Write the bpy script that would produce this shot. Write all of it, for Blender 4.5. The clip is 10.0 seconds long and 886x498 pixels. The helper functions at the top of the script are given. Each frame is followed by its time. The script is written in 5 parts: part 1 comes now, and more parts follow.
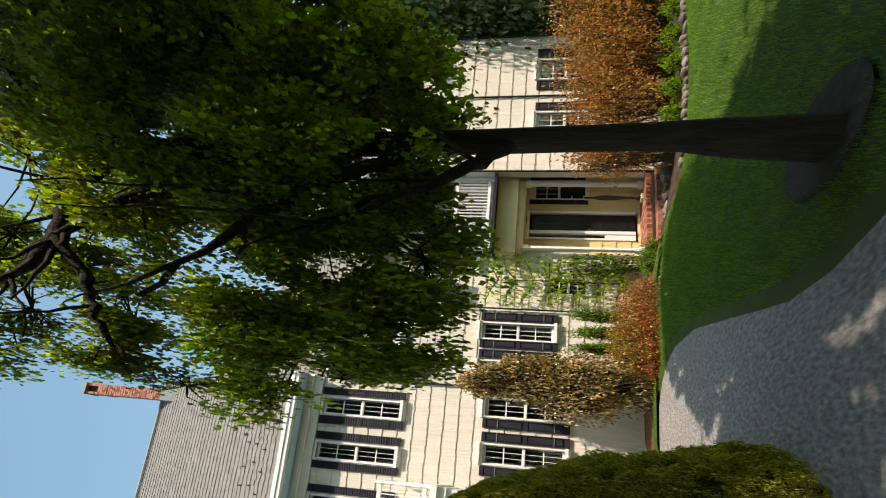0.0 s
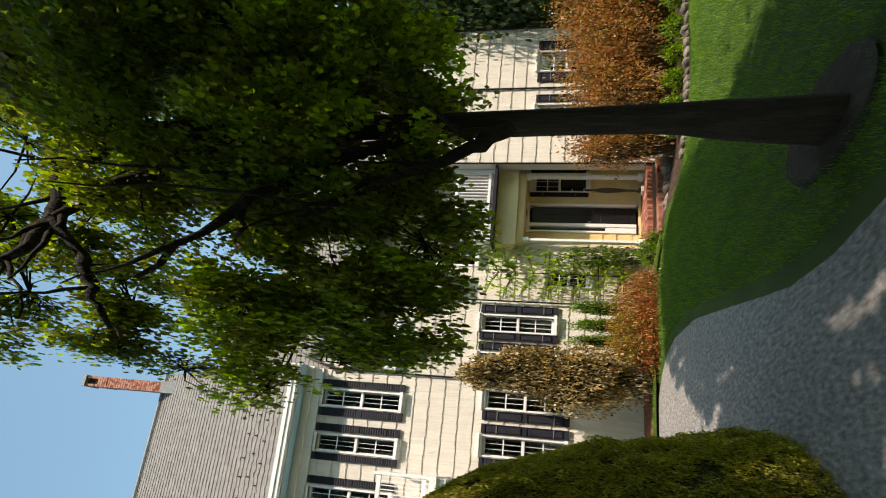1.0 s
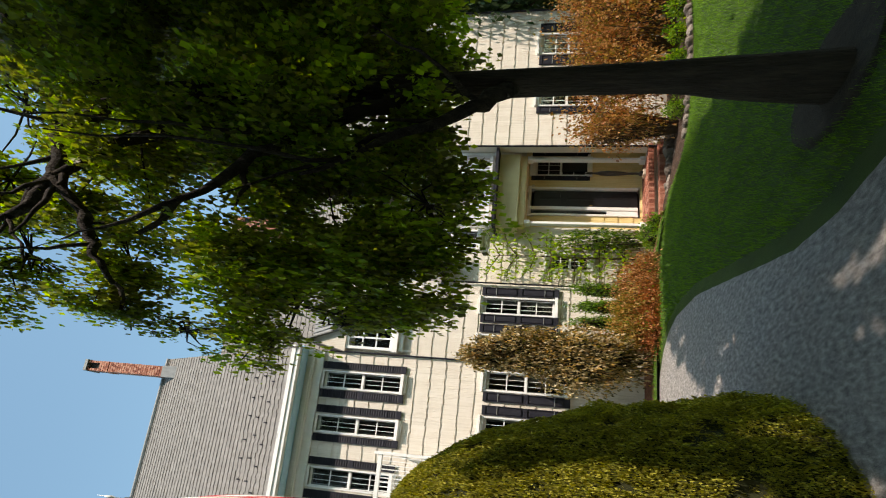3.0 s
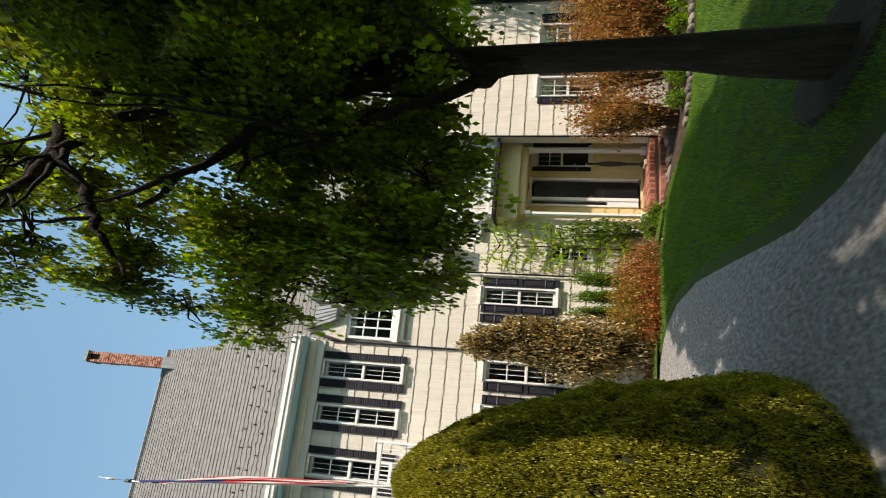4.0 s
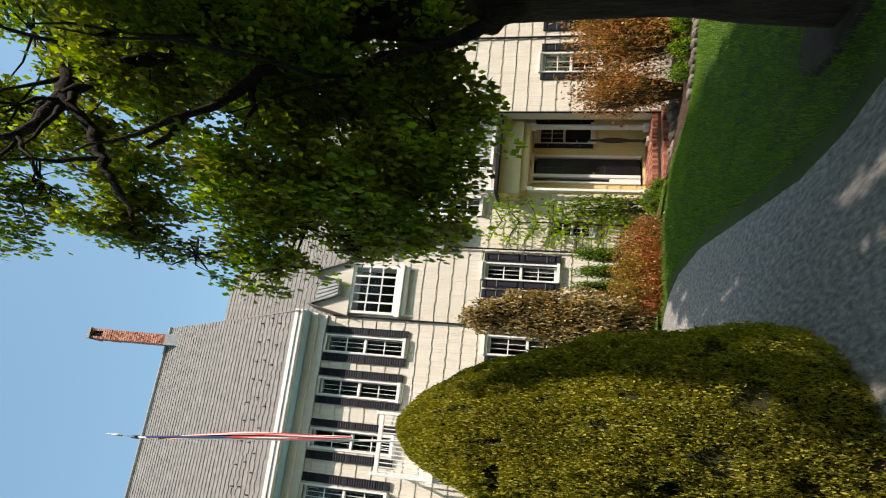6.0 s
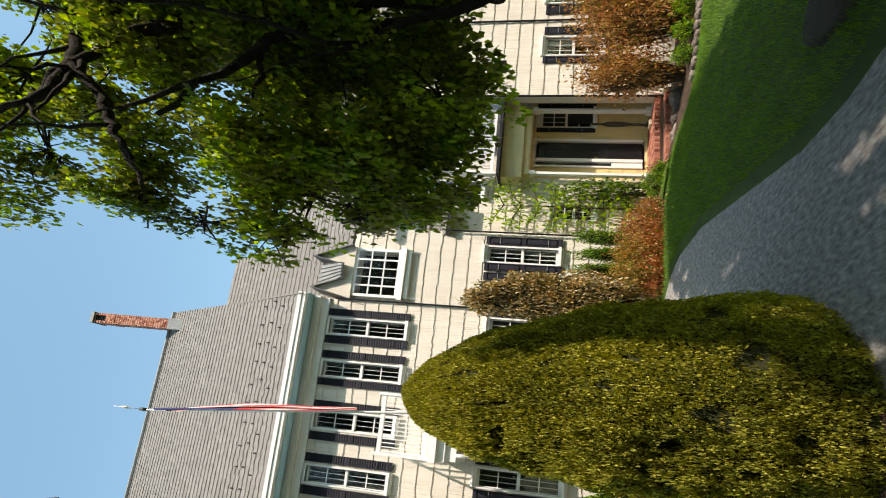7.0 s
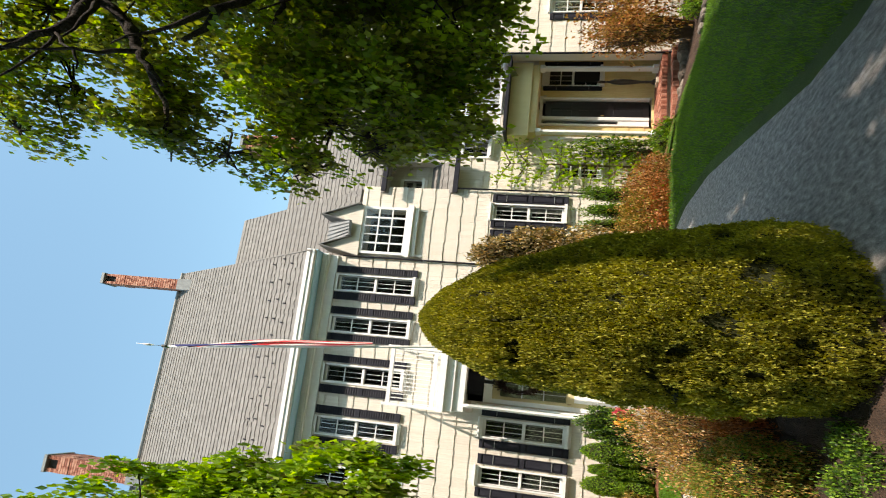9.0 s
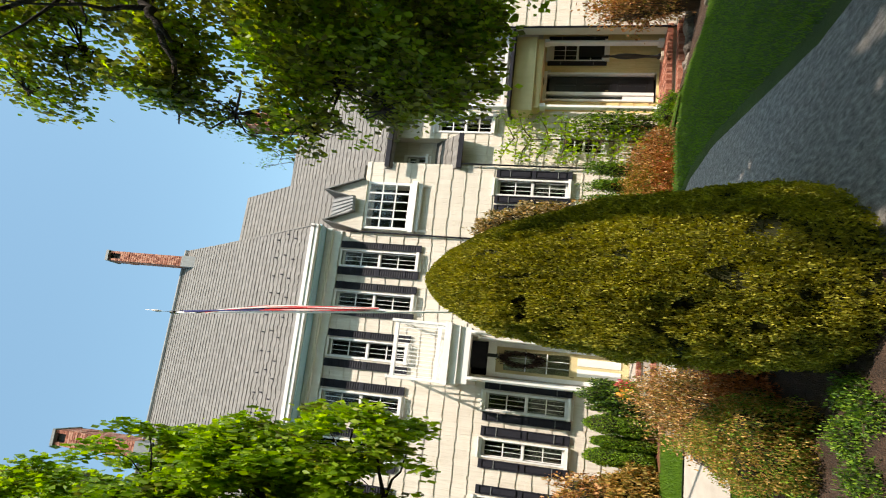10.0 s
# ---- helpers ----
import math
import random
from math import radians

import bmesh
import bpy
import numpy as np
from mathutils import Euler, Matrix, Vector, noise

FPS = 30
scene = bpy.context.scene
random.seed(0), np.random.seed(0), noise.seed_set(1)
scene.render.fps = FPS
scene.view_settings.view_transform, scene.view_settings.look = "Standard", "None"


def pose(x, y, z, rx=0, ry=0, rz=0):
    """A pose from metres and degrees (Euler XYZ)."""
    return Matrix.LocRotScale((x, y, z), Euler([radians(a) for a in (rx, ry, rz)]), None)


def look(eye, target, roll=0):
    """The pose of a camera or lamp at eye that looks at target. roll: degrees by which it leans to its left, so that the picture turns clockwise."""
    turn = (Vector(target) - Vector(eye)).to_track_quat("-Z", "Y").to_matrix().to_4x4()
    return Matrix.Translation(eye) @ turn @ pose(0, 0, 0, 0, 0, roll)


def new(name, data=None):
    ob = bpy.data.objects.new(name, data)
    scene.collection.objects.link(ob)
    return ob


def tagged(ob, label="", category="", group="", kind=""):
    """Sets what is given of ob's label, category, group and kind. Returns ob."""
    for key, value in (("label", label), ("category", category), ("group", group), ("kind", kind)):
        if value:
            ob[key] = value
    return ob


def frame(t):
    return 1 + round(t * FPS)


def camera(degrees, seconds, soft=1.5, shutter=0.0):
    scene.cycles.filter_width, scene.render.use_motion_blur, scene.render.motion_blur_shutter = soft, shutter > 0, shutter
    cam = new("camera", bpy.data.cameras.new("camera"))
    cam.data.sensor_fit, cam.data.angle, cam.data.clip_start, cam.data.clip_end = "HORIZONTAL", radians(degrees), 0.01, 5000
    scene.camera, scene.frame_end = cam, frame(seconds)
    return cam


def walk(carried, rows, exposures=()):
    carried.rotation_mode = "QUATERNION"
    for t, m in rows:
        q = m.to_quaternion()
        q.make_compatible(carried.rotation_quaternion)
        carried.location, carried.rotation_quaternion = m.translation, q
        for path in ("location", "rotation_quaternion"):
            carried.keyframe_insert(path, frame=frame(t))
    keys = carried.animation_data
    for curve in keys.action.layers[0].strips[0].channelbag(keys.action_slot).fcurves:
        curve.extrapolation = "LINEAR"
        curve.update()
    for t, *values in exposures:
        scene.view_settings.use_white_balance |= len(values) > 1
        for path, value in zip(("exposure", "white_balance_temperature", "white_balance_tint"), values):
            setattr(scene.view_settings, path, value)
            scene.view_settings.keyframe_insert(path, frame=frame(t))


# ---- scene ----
cam = camera(72.1, 10.0, soft=1.1)
PATH = [
    (0, (-0.1625, -0.1214, 1.4829), (0.5164, 1.7148, 1.8922), -88.51),
    (0.5, (-0.1933, -0.0931, 1.4802), (0.4797, 1.7453, 1.8897), -88.38),
    (1, (-0.2298, -0.0710, 1.4805), (0.4369, 1.7696, 1.8903), -88.30),
    (1.5, (-0.2712, -0.0516, 1.4824), (0.3893, 1.7912, 1.8924), -88.23),
    (2, (-0.3168, -0.0327, 1.4852), (0.3377, 1.8123, 1.8953), -88.17),
    (2.5, (-0.3658, -0.0129, 1.4881), (0.2828, 1.8341, 1.8983), -88.11),
    (3.25, (-0.4455, 0.0186, 1.4923), (0.1944, 1.8685, 1.9025), -88.00),
    (4, (-0.5322, 0.0504, 1.4963), (0.0985, 1.9034, 1.9063), -87.85),
    (4.5, (-0.5938, 0.0697, 1.4993), (0.0298, 1.9252, 1.9091), -87.74),
    (5, (-0.6586, 0.0859, 1.5028), (-0.0433, 1.9442, 1.9125), -87.61),
    (5.5, (-0.7267, 0.0976, 1.5073), (-0.1211, 1.9591, 1.9168), -87.48),
    (6.25, (-0.8348, 0.1041, 1.5166), (-0.2475, 1.9714, 1.9259), -87.27),
    (7, (-0.9499, 0.0957, 1.5295), (-0.3862, 1.9703, 1.9389), -87.06),
    (7.5, (-1.0300, 0.0824, 1.5401), (-0.4851, 1.9626, 1.9498), -86.92),
    (8, (-1.1122, 0.0647, 1.5520), (-0.5887, 1.9509, 1.9621), -86.79),
    (8.5, (-1.1956, 0.0453, 1.5646), (-0.6960, 1.9379, 1.9754), -86.64),
    (9, (-1.2792, 0.0284, 1.5771), (-0.8055, 1.9275, 1.9887), -86.49),
    (9.5, (-1.3615, 0.0198, 1.5880), (-0.9154, 1.9251, 2.0006), -86.31),
    (10, (-1.4408, 0.0268, 1.5956), (-1.0229, 1.9376, 2.0094), -86.09),
]
walk(cam, [(t, look(eye, target, roll)) for t, eye, target, roll in PATH],
     exposures=((0, 0.72, 7300, 19), (2.5, 0.68, 7150, 19), (4.5, 0.63, 7050, 18), (5.5, 0.67, 7050, 19), (7, 0.82, 7100, 18), (8.5, 0.98, 7150, 18), (10, 0.88, 7100, 17)))

# ---- world, sun ----
SUN = Vector((0.29, -0.54, 1.0)).normalized()
world = bpy.data.worlds.new("world")
scene.world = world
world.use_nodes = True
_n = world.node_tree.nodes
_sky = _n.new("ShaderNodeTexSky")
_sky.sky_type = "NISHITA"
_sky.sun_disc = False
_sky.sun_elevation = math.asin(SUN.z)
_sky.sun_rotation = math.atan2(SUN.x, SUN.y)
_sky.air_density, _sky.dust_density, _sky.ozone_density = 1.2, 1.0, 1.0
_tint = _n.new("ShaderNodeMix")
_tint.data_type, _tint.blend_type = "RGBA", "MULTIPLY"
_tint.inputs[0].default_value = 1.0
_tint.inputs[7].default_value = (0.93, 1.18, 1.04, 1)
world.node_tree.links.new(_sky.outputs[0], _tint.inputs[6])
world.node_tree.links.new(_tint.outputs[2], _n["Background"].inputs[0])
_n["Background"].inputs[1].default_value = 0.15
_sun = bpy.data.lights.new("sun", "SUN")
_sun.energy, _sun.angle, _sun.color = 3.9, radians(0.5), (1.0, 0.94, 0.84)
sun = new("sun", _sun)
sun.matrix_world = look(SUN * 40, (0, 0, 0))

SQ = 0.32      # the place is this narrow along x for its height


# ---- materials ----
def material(name, ramp, scale=6.0, rough=0.7, bump=0.2, fine=60.0, stretch=(1, 1, 1), metal=0.0,
             island=0.0, each=0.0, translucent=0.0, spec=0.4, detail=5.0, height=0.01, gain=1.0):
    """Two noises, a colour ramp, a fine bump; island / each: brightness spread by piece or by object."""
    m = bpy.data.materials.new(name)
    m.use_nodes = True
    nt = m.node_tree
    n, l = nt.nodes, nt.links
    b = n["Principled BSDF"]
    co = n.new("ShaderNodeTexCoord")
    mp = n.new("ShaderNodeMapping")
    mp.inputs["Scale"].default_value = (stretch[0] / SQ, stretch[1], stretch[2])
    l.new(co.outputs["Object"], mp.inputs["Vector"])
    a = n.new("ShaderNodeTexNoise")
    a.inputs["Scale"].default_value, a.inputs["Detail"].default_value = scale, detail
    l.new(mp.outputs[0], a.inputs["Vector"])
    f = n.new("ShaderNodeTexNoise")
    f.inputs["Scale"].default_value, f.inputs["Detail"].default_value = fine, 3.0
    l.new(mp.outputs[0], f.inputs["Vector"])
    mix = n.new("ShaderNodeMath")
    mix.operation = "MULTIPLY_ADD"
    mix.inputs[1].default_value = 0.4
    l.new(f.outputs["Fac"], mix.inputs[0])
    sc = n.new("ShaderNodeMath")
    sc.operation = "MULTIPLY"
    sc.inputs[1].default_value = 0.6
    l.new(a.outputs["Fac"], sc.inputs[0])
    l.new(sc.outputs[0], mix.inputs[2])
    fac = mix.outputs[0]
    if island or each:
        src = n.new("ShaderNodeObjectInfo").outputs["Random"] if each else n.new("ShaderNodeNewGeometry").outputs["Random Per Island"]
        k = n.new("ShaderNodeMath")
        k.operation = "MULTIPLY_ADD"
        k.inputs[1].default_value = each or island
        l.new(src, k.inputs[0])
        off = n.new("ShaderNodeMath")
        off.operation = "SUBTRACT"
        off.inputs[1].default_value = (each or island) / 2
        l.new(fac, off.inputs[0])
        l.new(off.outputs[0], k.inputs[2])
        fac = k.outputs[0]
    r = n.new("ShaderNodeValToRGB")
    e = r.color_ramp.elements
    ramp = [tuple(min(0.85, v * gain) for v in c) for c in ramp]
    e[0].position, e[1].position = 0.3, 0.7
    e[0].color, e[1].color = (*ramp[0], 1), (*ramp[-1], 1)
    for i, c in enumerate(ramp[1:-1]):
        x = e.new(0.3 + 0.4 * (i + 1) / (len(ramp) - 1))
        x.color = (*c, 1)
    l.new(fac, r.inputs[0])
    l.new(r.outputs[0], b.inputs["Base Color"])
    b.inputs["Roughness"].default_value = rough
    b.inputs["Metallic"].default_value = metal
    b.inputs["Specular IOR Level"].default_value = spec
    if bump:
        bp = n.new("ShaderNodeBump")
        bp.inputs["Strength"].default_value, bp.inputs["Distance"].default_value = bump, height
        l.new(f.outputs["Fac"], bp.inputs["Height"])
        l.new(bp.outputs[0], b.inputs["Normal"])
    if translucent:
        tr = n.new("ShaderNodeBsdfTranslucent")
        hs = n.new("ShaderNodeHueSaturation")
        hs.inputs["Value"].default_value, hs.inputs["Saturation"].default_value = 1.6, 1.15
        l.new(r.outputs[0], hs.inputs["Color"])
        l.new(hs.outputs[0], tr.inputs["Color"])
        ms = n.new("ShaderNodeMixShader")
        ms.inputs[0].default_value = translucent
        l.new(b.outputs[0], ms.inputs[1])
        l.new(tr.outputs[0], ms.inputs[2])
        l.new(ms.outputs[0], n["Material Output"].inputs[0])
    return m


def glass_material():
    m = bpy.data.materials.new("window_glass")
    m.use_nodes = True
    n, l = m.node_tree.nodes, m.node_tree.links
    t = n.new("ShaderNodeBsdfTransparent")
    t.inputs[0].default_value = (0.75, 0.8, 0.8, 1)
    g = n.new("ShaderNodeBsdfGlossy")
    g.inputs["Roughness"].default_value = 0.03
    fr = n.new("ShaderNodeFresnel")
    fr.inputs[0].default_value = 1.5
    w = n.new("ShaderNodeTexNoise")
    w.inputs["Scale"].default_value = 3.0
    bp = n.new("ShaderNodeBump")
    bp.inputs["Strength"].default_value, bp.inputs["Distance"].default_value = 0.25, 0.02
    l.new(w.outputs["Fac"], bp.inputs["Height"])
    l.new(bp.outputs[0], g.inputs["Normal"])
    ms = n.new("ShaderNodeMixShader")
    l.new(fr.outputs[0], ms.inputs[0])
    l.new(t.outputs[0], ms.inputs[1])
    l.new(g.outputs[0], ms.inputs[2])
    l.new(ms.outputs[0], n["Material Output"].inputs[0])
    return m


SHAKE = material("cream_painted_shake", [(0.54, 0.485, 0.405), (0.65, 0.595, 0.51), (0.7, 0.65, 0.57)], 2.5, 0.75, 0.5, 14, (6, 1, 0.6), island=0.12)
SHAKE_EACH = material("cream_painted_shake_single", [(0.56, 0.505, 0.42), (0.65, 0.595, 0.51), (0.7, 0.65, 0.57)], 2.5, 0.75, 0.5, 14, (6, 1, 0.6), each=0.12)
# Yellower porch paint that also carries the warm bounced light in its colour.
YELLOW_SHAKE = material("pale_yellow_shake_warm_bounce", [(0.62, 0.48, 0.2), (0.72, 0.57, 0.26), (0.78, 0.64, 0.33)], 2.5, 0.75, 0.5, 14, (6, 1, 0.6), island=0.12)
SHEATH = material("wall_sheathing", [(0.5, 0.46, 0.38), (0.62, 0.58, 0.48)], 3, 0.8)
TRIM = material("white_trim_paint", [(0.72, 0.72, 0.7), (0.84, 0.84, 0.82)], 2, 0.45, 0.08, 40)
# Blue of the shaded eave underside is put into the soffit's colour.
SOFFIT = material("blue_shaded_soffit", [(0.36, 0.62, 0.78), (0.44, 0.68, 0.82)], 2, 0.5, 0.08, 40)
# Cream trim; warm bounced light on shaded fascia and door is in the colour.
YELLOW = material("cream_trim_warm_bounce", [(0.6, 0.5, 0.27), (0.7, 0.6, 0.34)], 2, 0.5, 0.1, 40)
BLACK = material("black_shutter_paint", [(0.012, 0.012, 0.018), (0.03, 0.03, 0.04)], 3, 0.6, 0.15, 50, spec=0.15)
DOORBLACK = material("black_door_paint", [(0.008, 0.008, 0.01), (0.018, 0.018, 0.02)], 2, 0.35, 0.05, 30)
SLATE = material("grey_roof_slate", [(0.14, 0.131, 0.12), (0.17, 0.16, 0.147), (0.205, 0.193, 0.178)], 3.0, 0.8, 0.5, 25, (1, 1, 1), island=0.2)
SLATE_EACH = material("grey_roof_slate_single", [(0.14, 0.131, 0.12), (0.17, 0.16, 0.147), (0.205, 0.193, 0.178)], 3.0, 0.8, 0.5, 25, (1, 1, 1), each=0.2)
LEAD = material("grey_lead_flashing", [(0.12, 0.13, 0.13), (0.22, 0.23, 0.23)], 4, 0.6, 0.2, 30, metal=0.1)
BRICK = material("red_brick", [(0.2, 0.06, 0.035), (0.36, 0.13, 0.08), (0.45, 0.22, 0.15)], 3, 0.85, 0.5, 40, island=0.5)
MORTAR = material("brick_mortar", [(0.3, 0.26, 0.22), (0.45, 0.4, 0.35)], 6, 0.9)
STONE = material("grey_brown_stone", [(0.06, 0.048, 0.038), (0.16, 0.13, 0.105), (0.27, 0.23, 0.19)], 5, 0.9, 0.6, 30, each=0.3, height=0.03)
PALESTONE = material("pale_limestone", [(0.36, 0.31, 0.24), (0.52, 0.46, 0.37)], 4, 0.85, 0.4, 30)
# Near-black on purpose: the darkness of unlit rooms and flues is in the colour.
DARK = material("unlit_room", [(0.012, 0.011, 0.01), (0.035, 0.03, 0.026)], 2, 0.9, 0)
CURTAIN = material("pale_curtain_cloth", [(0.3, 0.29, 0.26), (0.5, 0.48, 0.44)], 3, 0.9, 0.3, 12, (8, 1, 0.2))
GLASS = glass_material()
LAWN = material("mown_lawn", [(0.016, 0.04, 0.001), (0.03, 0.07, 0.002), (0.05, 0.1, 0.004)], 1.6, 0.9, 0.8, 90, (1, 1, 1), height=0.03)
BLADE = material("grass_blade", [(0.04, 0.1, 0.001), (0.08, 0.185, 0.002), (0.125, 0.25, 0.006)], 1.2, 0.6, 0, 40, island=0.5, translucent=0.35)
ASPHALT = material("chip_sealed_drive", [(0.1, 0.094, 0.09), (0.29, 0.272, 0.252), (0.55, 0.52, 0.485)], 11.0, 0.9, 1.0, 95, height=0.02)
MULCH = material("red_bark_mulch", [(0.09, 0.03, 0.015), (0.2, 0.075, 0.04), (0.3, 0.13, 0.075)], 5, 0.95, 0.9, 60, height=0.03)
PATH_MAT = material("pale_concrete_path", [(0.36, 0.32, 0.27), (0.47, 0.43, 0.37)], 2.5, 0.9, 0.4, 60)
BARK = material("dark_furrowed_bark", [(0.012, 0.009, 0.006), (0.032, 0.024, 0.018), (0.065, 0.05, 0.037)], 4, 0.95, 1.0, 18, (3, 3, 0.5), height=0.05)
TWIG = material("thin_brown_twig", [(0.05, 0.03, 0.018), (0.12, 0.08, 0.05)], 8, 0.9, 0.3)
# LEAF leans to the crown's shaded tone, LEAF_LIGHT to its sunlit tufts.
LEAF = material("maple_leaf_green", [(0.046, 0.05, 0.01), (0.084, 0.098, 0.016), (0.13, 0.15, 0.022)], 1.2, 0.5, 0, 20, island=0.7, translucent=0.5, gain=2.1)
LEAF_LIGHT = material("young_sunlit_leaf_green", [(0.1, 0.17, 0.008), (0.17, 0.27, 0.014), (0.26, 0.36, 0.025)], 1.2, 0.5, 0, 20, island=0.6, translucent=0.5, gain=1.35)
YEW = material("yew_needle_green", [(0.17, 0.175, 0.03), (0.31, 0.3, 0.042), (0.44, 0.4, 0.06)], 2.0, 0.7, 0, 20, island=0.5, translucent=0.25, spec=0.2)
# Shade between the needles, painted as a dark colour on a solid core.
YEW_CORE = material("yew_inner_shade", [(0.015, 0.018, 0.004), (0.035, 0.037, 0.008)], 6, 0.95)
OLIVE = material("cream_and_olive_leaf", [(0.07, 0.06, 0.02), (0.2, 0.15, 0.06), (0.5, 0.4, 0.24)], 2.0, 0.6, 0, 20, island=0.9, translucent=0.2, gain=1.35)
ORANGE = material("orange_brown_leaf", [(0.14, 0.065, 0.022), (0.3, 0.14, 0.05), (0.46, 0.26, 0.12)], 2.0, 0.6, 0, 20, island=0.8, translucent=0.25, gain=1.45)
RUST = material("rusty_green_leaf", [(0.1, 0.085, 0.015), (0.2, 0.14, 0.03), (0.33, 0.2, 0.06)], 2.0, 0.6, 0, 20, island=0.8, translucent=0.25, gain=1.7)
REDLEAF = material("brick_red_leaf", [(0.16, 0.05, 0.015), (0.3, 0.105, 0.035), (0.42, 0.17, 0.07)], 2.0, 0.6, 0, 20, island=0.7, translucent=0.25, gain=1.4)
BOX = material("boxwood_green", [(0.03, 0.07, 0.008), (0.07, 0.14, 0.012), (0.13, 0.2, 0.02)], 2.0, 0.5, 0, 20, island=0.7, translucent=0.25, gain=1.9)
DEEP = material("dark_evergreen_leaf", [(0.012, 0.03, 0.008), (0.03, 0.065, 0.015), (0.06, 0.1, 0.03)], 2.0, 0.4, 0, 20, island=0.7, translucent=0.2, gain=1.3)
# Near-black colour for shrub cores, in place of shade among the leaves.
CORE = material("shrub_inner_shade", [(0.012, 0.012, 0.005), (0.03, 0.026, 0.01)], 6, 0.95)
BRONZE = material("dark_bronze", [(0.01, 0.01, 0.01), (0.03, 0.028, 0.025)], 5, 0.45, 0.2, metal=0.6)
BRASS = material("aged_brass", [(0.35, 0.24, 0.09), (0.5, 0.36, 0.15)], 5, 0.35, metal=0.9)
FLAG_RED = material("red_flag_cloth", [(0.55, 0.03, 0.04), (0.68, 0.05, 0.06)], 3, 0.75, 0.2)
FLAG_WHITE = material("white_flag_cloth", [(0.7, 0.68, 0.66), (0.82, 0.8, 0.78)], 3, 0.75, 0.2)
FLAG_BLUE = material("blue_flag_cloth", [(0.03, 0.035, 0.16), (0.05, 0.06, 0.22)], 3, 0.75, 0.2)
FLOWER_RED = material("red_flower", [(0.5, 0.02, 0.06), (0.75, 0.06, 0.1)], 5, 0.6, 0)
FLOWER_ORANGE = material("orange_flower", [(0.7, 0.2, 0.02), (0.8, 0.4, 0.05)], 5, 0.6, 0)
WREATH = material("dry_brown_wreath", [(0.05, 0.025, 0.02), (0.14, 0.08, 0.06)], 6, 0.9, 0.3, island=0.6)
CAR = material("dark_car_paint", [(0.01, 0.013, 0.02), (0.02, 0.024, 0.035)], 2, 0.2, 0.0)


# ---- building helpers ----
def thing(name, label, category, group="", kind="", at=(0, 0, 0)):
    ob = new(name)
    ob.location = at
    ob.empty_display_size = 0.2
    return tagged(ob, label, category, group, kind)


def undo(parent):
    """The inverse of a parent's world matrix; only top-level things are moved."""
    return Matrix.Translation(parent.location).inverted() if parent.parent is None else Matrix.Identity(4)


def finish(name, bm, mat, parent=None, label="", smooth=False):
    me = bpy.data.meshes.new(name)
    bm.normal_update()
    bm.to_mesh(me)
    bm.free()
    for m in (mat if isinstance(mat, (list, tuple)) else [mat]):
        me.materials.append(m)
    if smooth:
        me.polygons.foreach_set("use_smooth", [True] * len(me.polygons))
    ob = new(name, me)
    if parent is not None:
        ob.parent = parent
        ob.matrix_parent_inverse = undo(parent)
    if label:
        ob["label"] = label
    return ob


def part(name, bm, mat, parent, label="", smooth=False):
    return finish(name, bm, mat, parent, label, smooth)


def raw(name, verts, faces, mat, parent=None, label="", kind="", smooth=False):
    me = bpy.data.meshes.new(name)
    me.from_pydata(verts, [], faces)
    me.materials.append(mat)
    if smooth:
        me.polygons.foreach_set("use_smooth", [True] * len(me.polygons))
    ob = new(name, me)
    if parent is not None:
        ob.parent = parent
        ob.matrix_parent_inverse = undo(parent)
    return tagged(ob, label, kind=kind)


def box(bm, x0, x1, y0, y1, z0, z1, bevel=0.0, mi=0):
    v = [bm.verts.new((x, y, z)) for z in (z0, z1) for y in (y0, y1) for x in (x0, x1)]
    fs = []
    for q in ((0, 2, 3, 1), (4, 5, 7, 6), (0, 1, 5, 4), (1, 3, 7, 5), (3, 2, 6, 7), (2, 0, 4, 6)):
        f = bm.faces.new([v[i] for i in q])
        f.material_index = mi
        fs.append(f)
    if bevel:
        bmesh.ops.bevel(bm, geom=list({e for f in fs for e in f.edges}), offset=bevel, segments=1, affect="EDGES")
    return bm


def boxes(*bs, bevel=0.0):
    bm = bmesh.new()
    for b in bs:
        box(bm, *b, bevel=bevel)
    return bm


def tube(bm, pts, radii, n=8, sx=1.0, mi=0):
    """A tapering tube along pts; sx narrows it along x."""
    rings = []
    for i, p in enumerate(pts):
        p = Vector(p)
        d = (Vector(pts[min(i + 1, len(pts) - 1)]) - Vector(pts[max(i - 1, 0)])).normalized()
        a = d.cross(Vector((0, 1, 0)) if abs(d.y) < 0.9 else Vector((1, 0, 0))).normalized()
        b = d.cross(a)
        ring = []
        for k in range(n):
            w = 2 * math.pi * k / n
            o = (a * math.cos(w) + b * math.sin(w)) * radii[i]
            ring.append(bm.verts.new((p.x + o.x * sx, p.y + o.y, p.z + o.z)))
        rings.append(ring)
    for r0, r1 in zip(rings, rings[1:]):
        for k in range(n):
            bm.faces.new((r0[k], r0[(k + 1) % n], r1[(k + 1) % n], r1[k])).material_index = mi
    bm.faces.new(rings[0][::-1]).material_index = mi
    bm.faces.new(rings[-1]).material_index = mi
    return bm


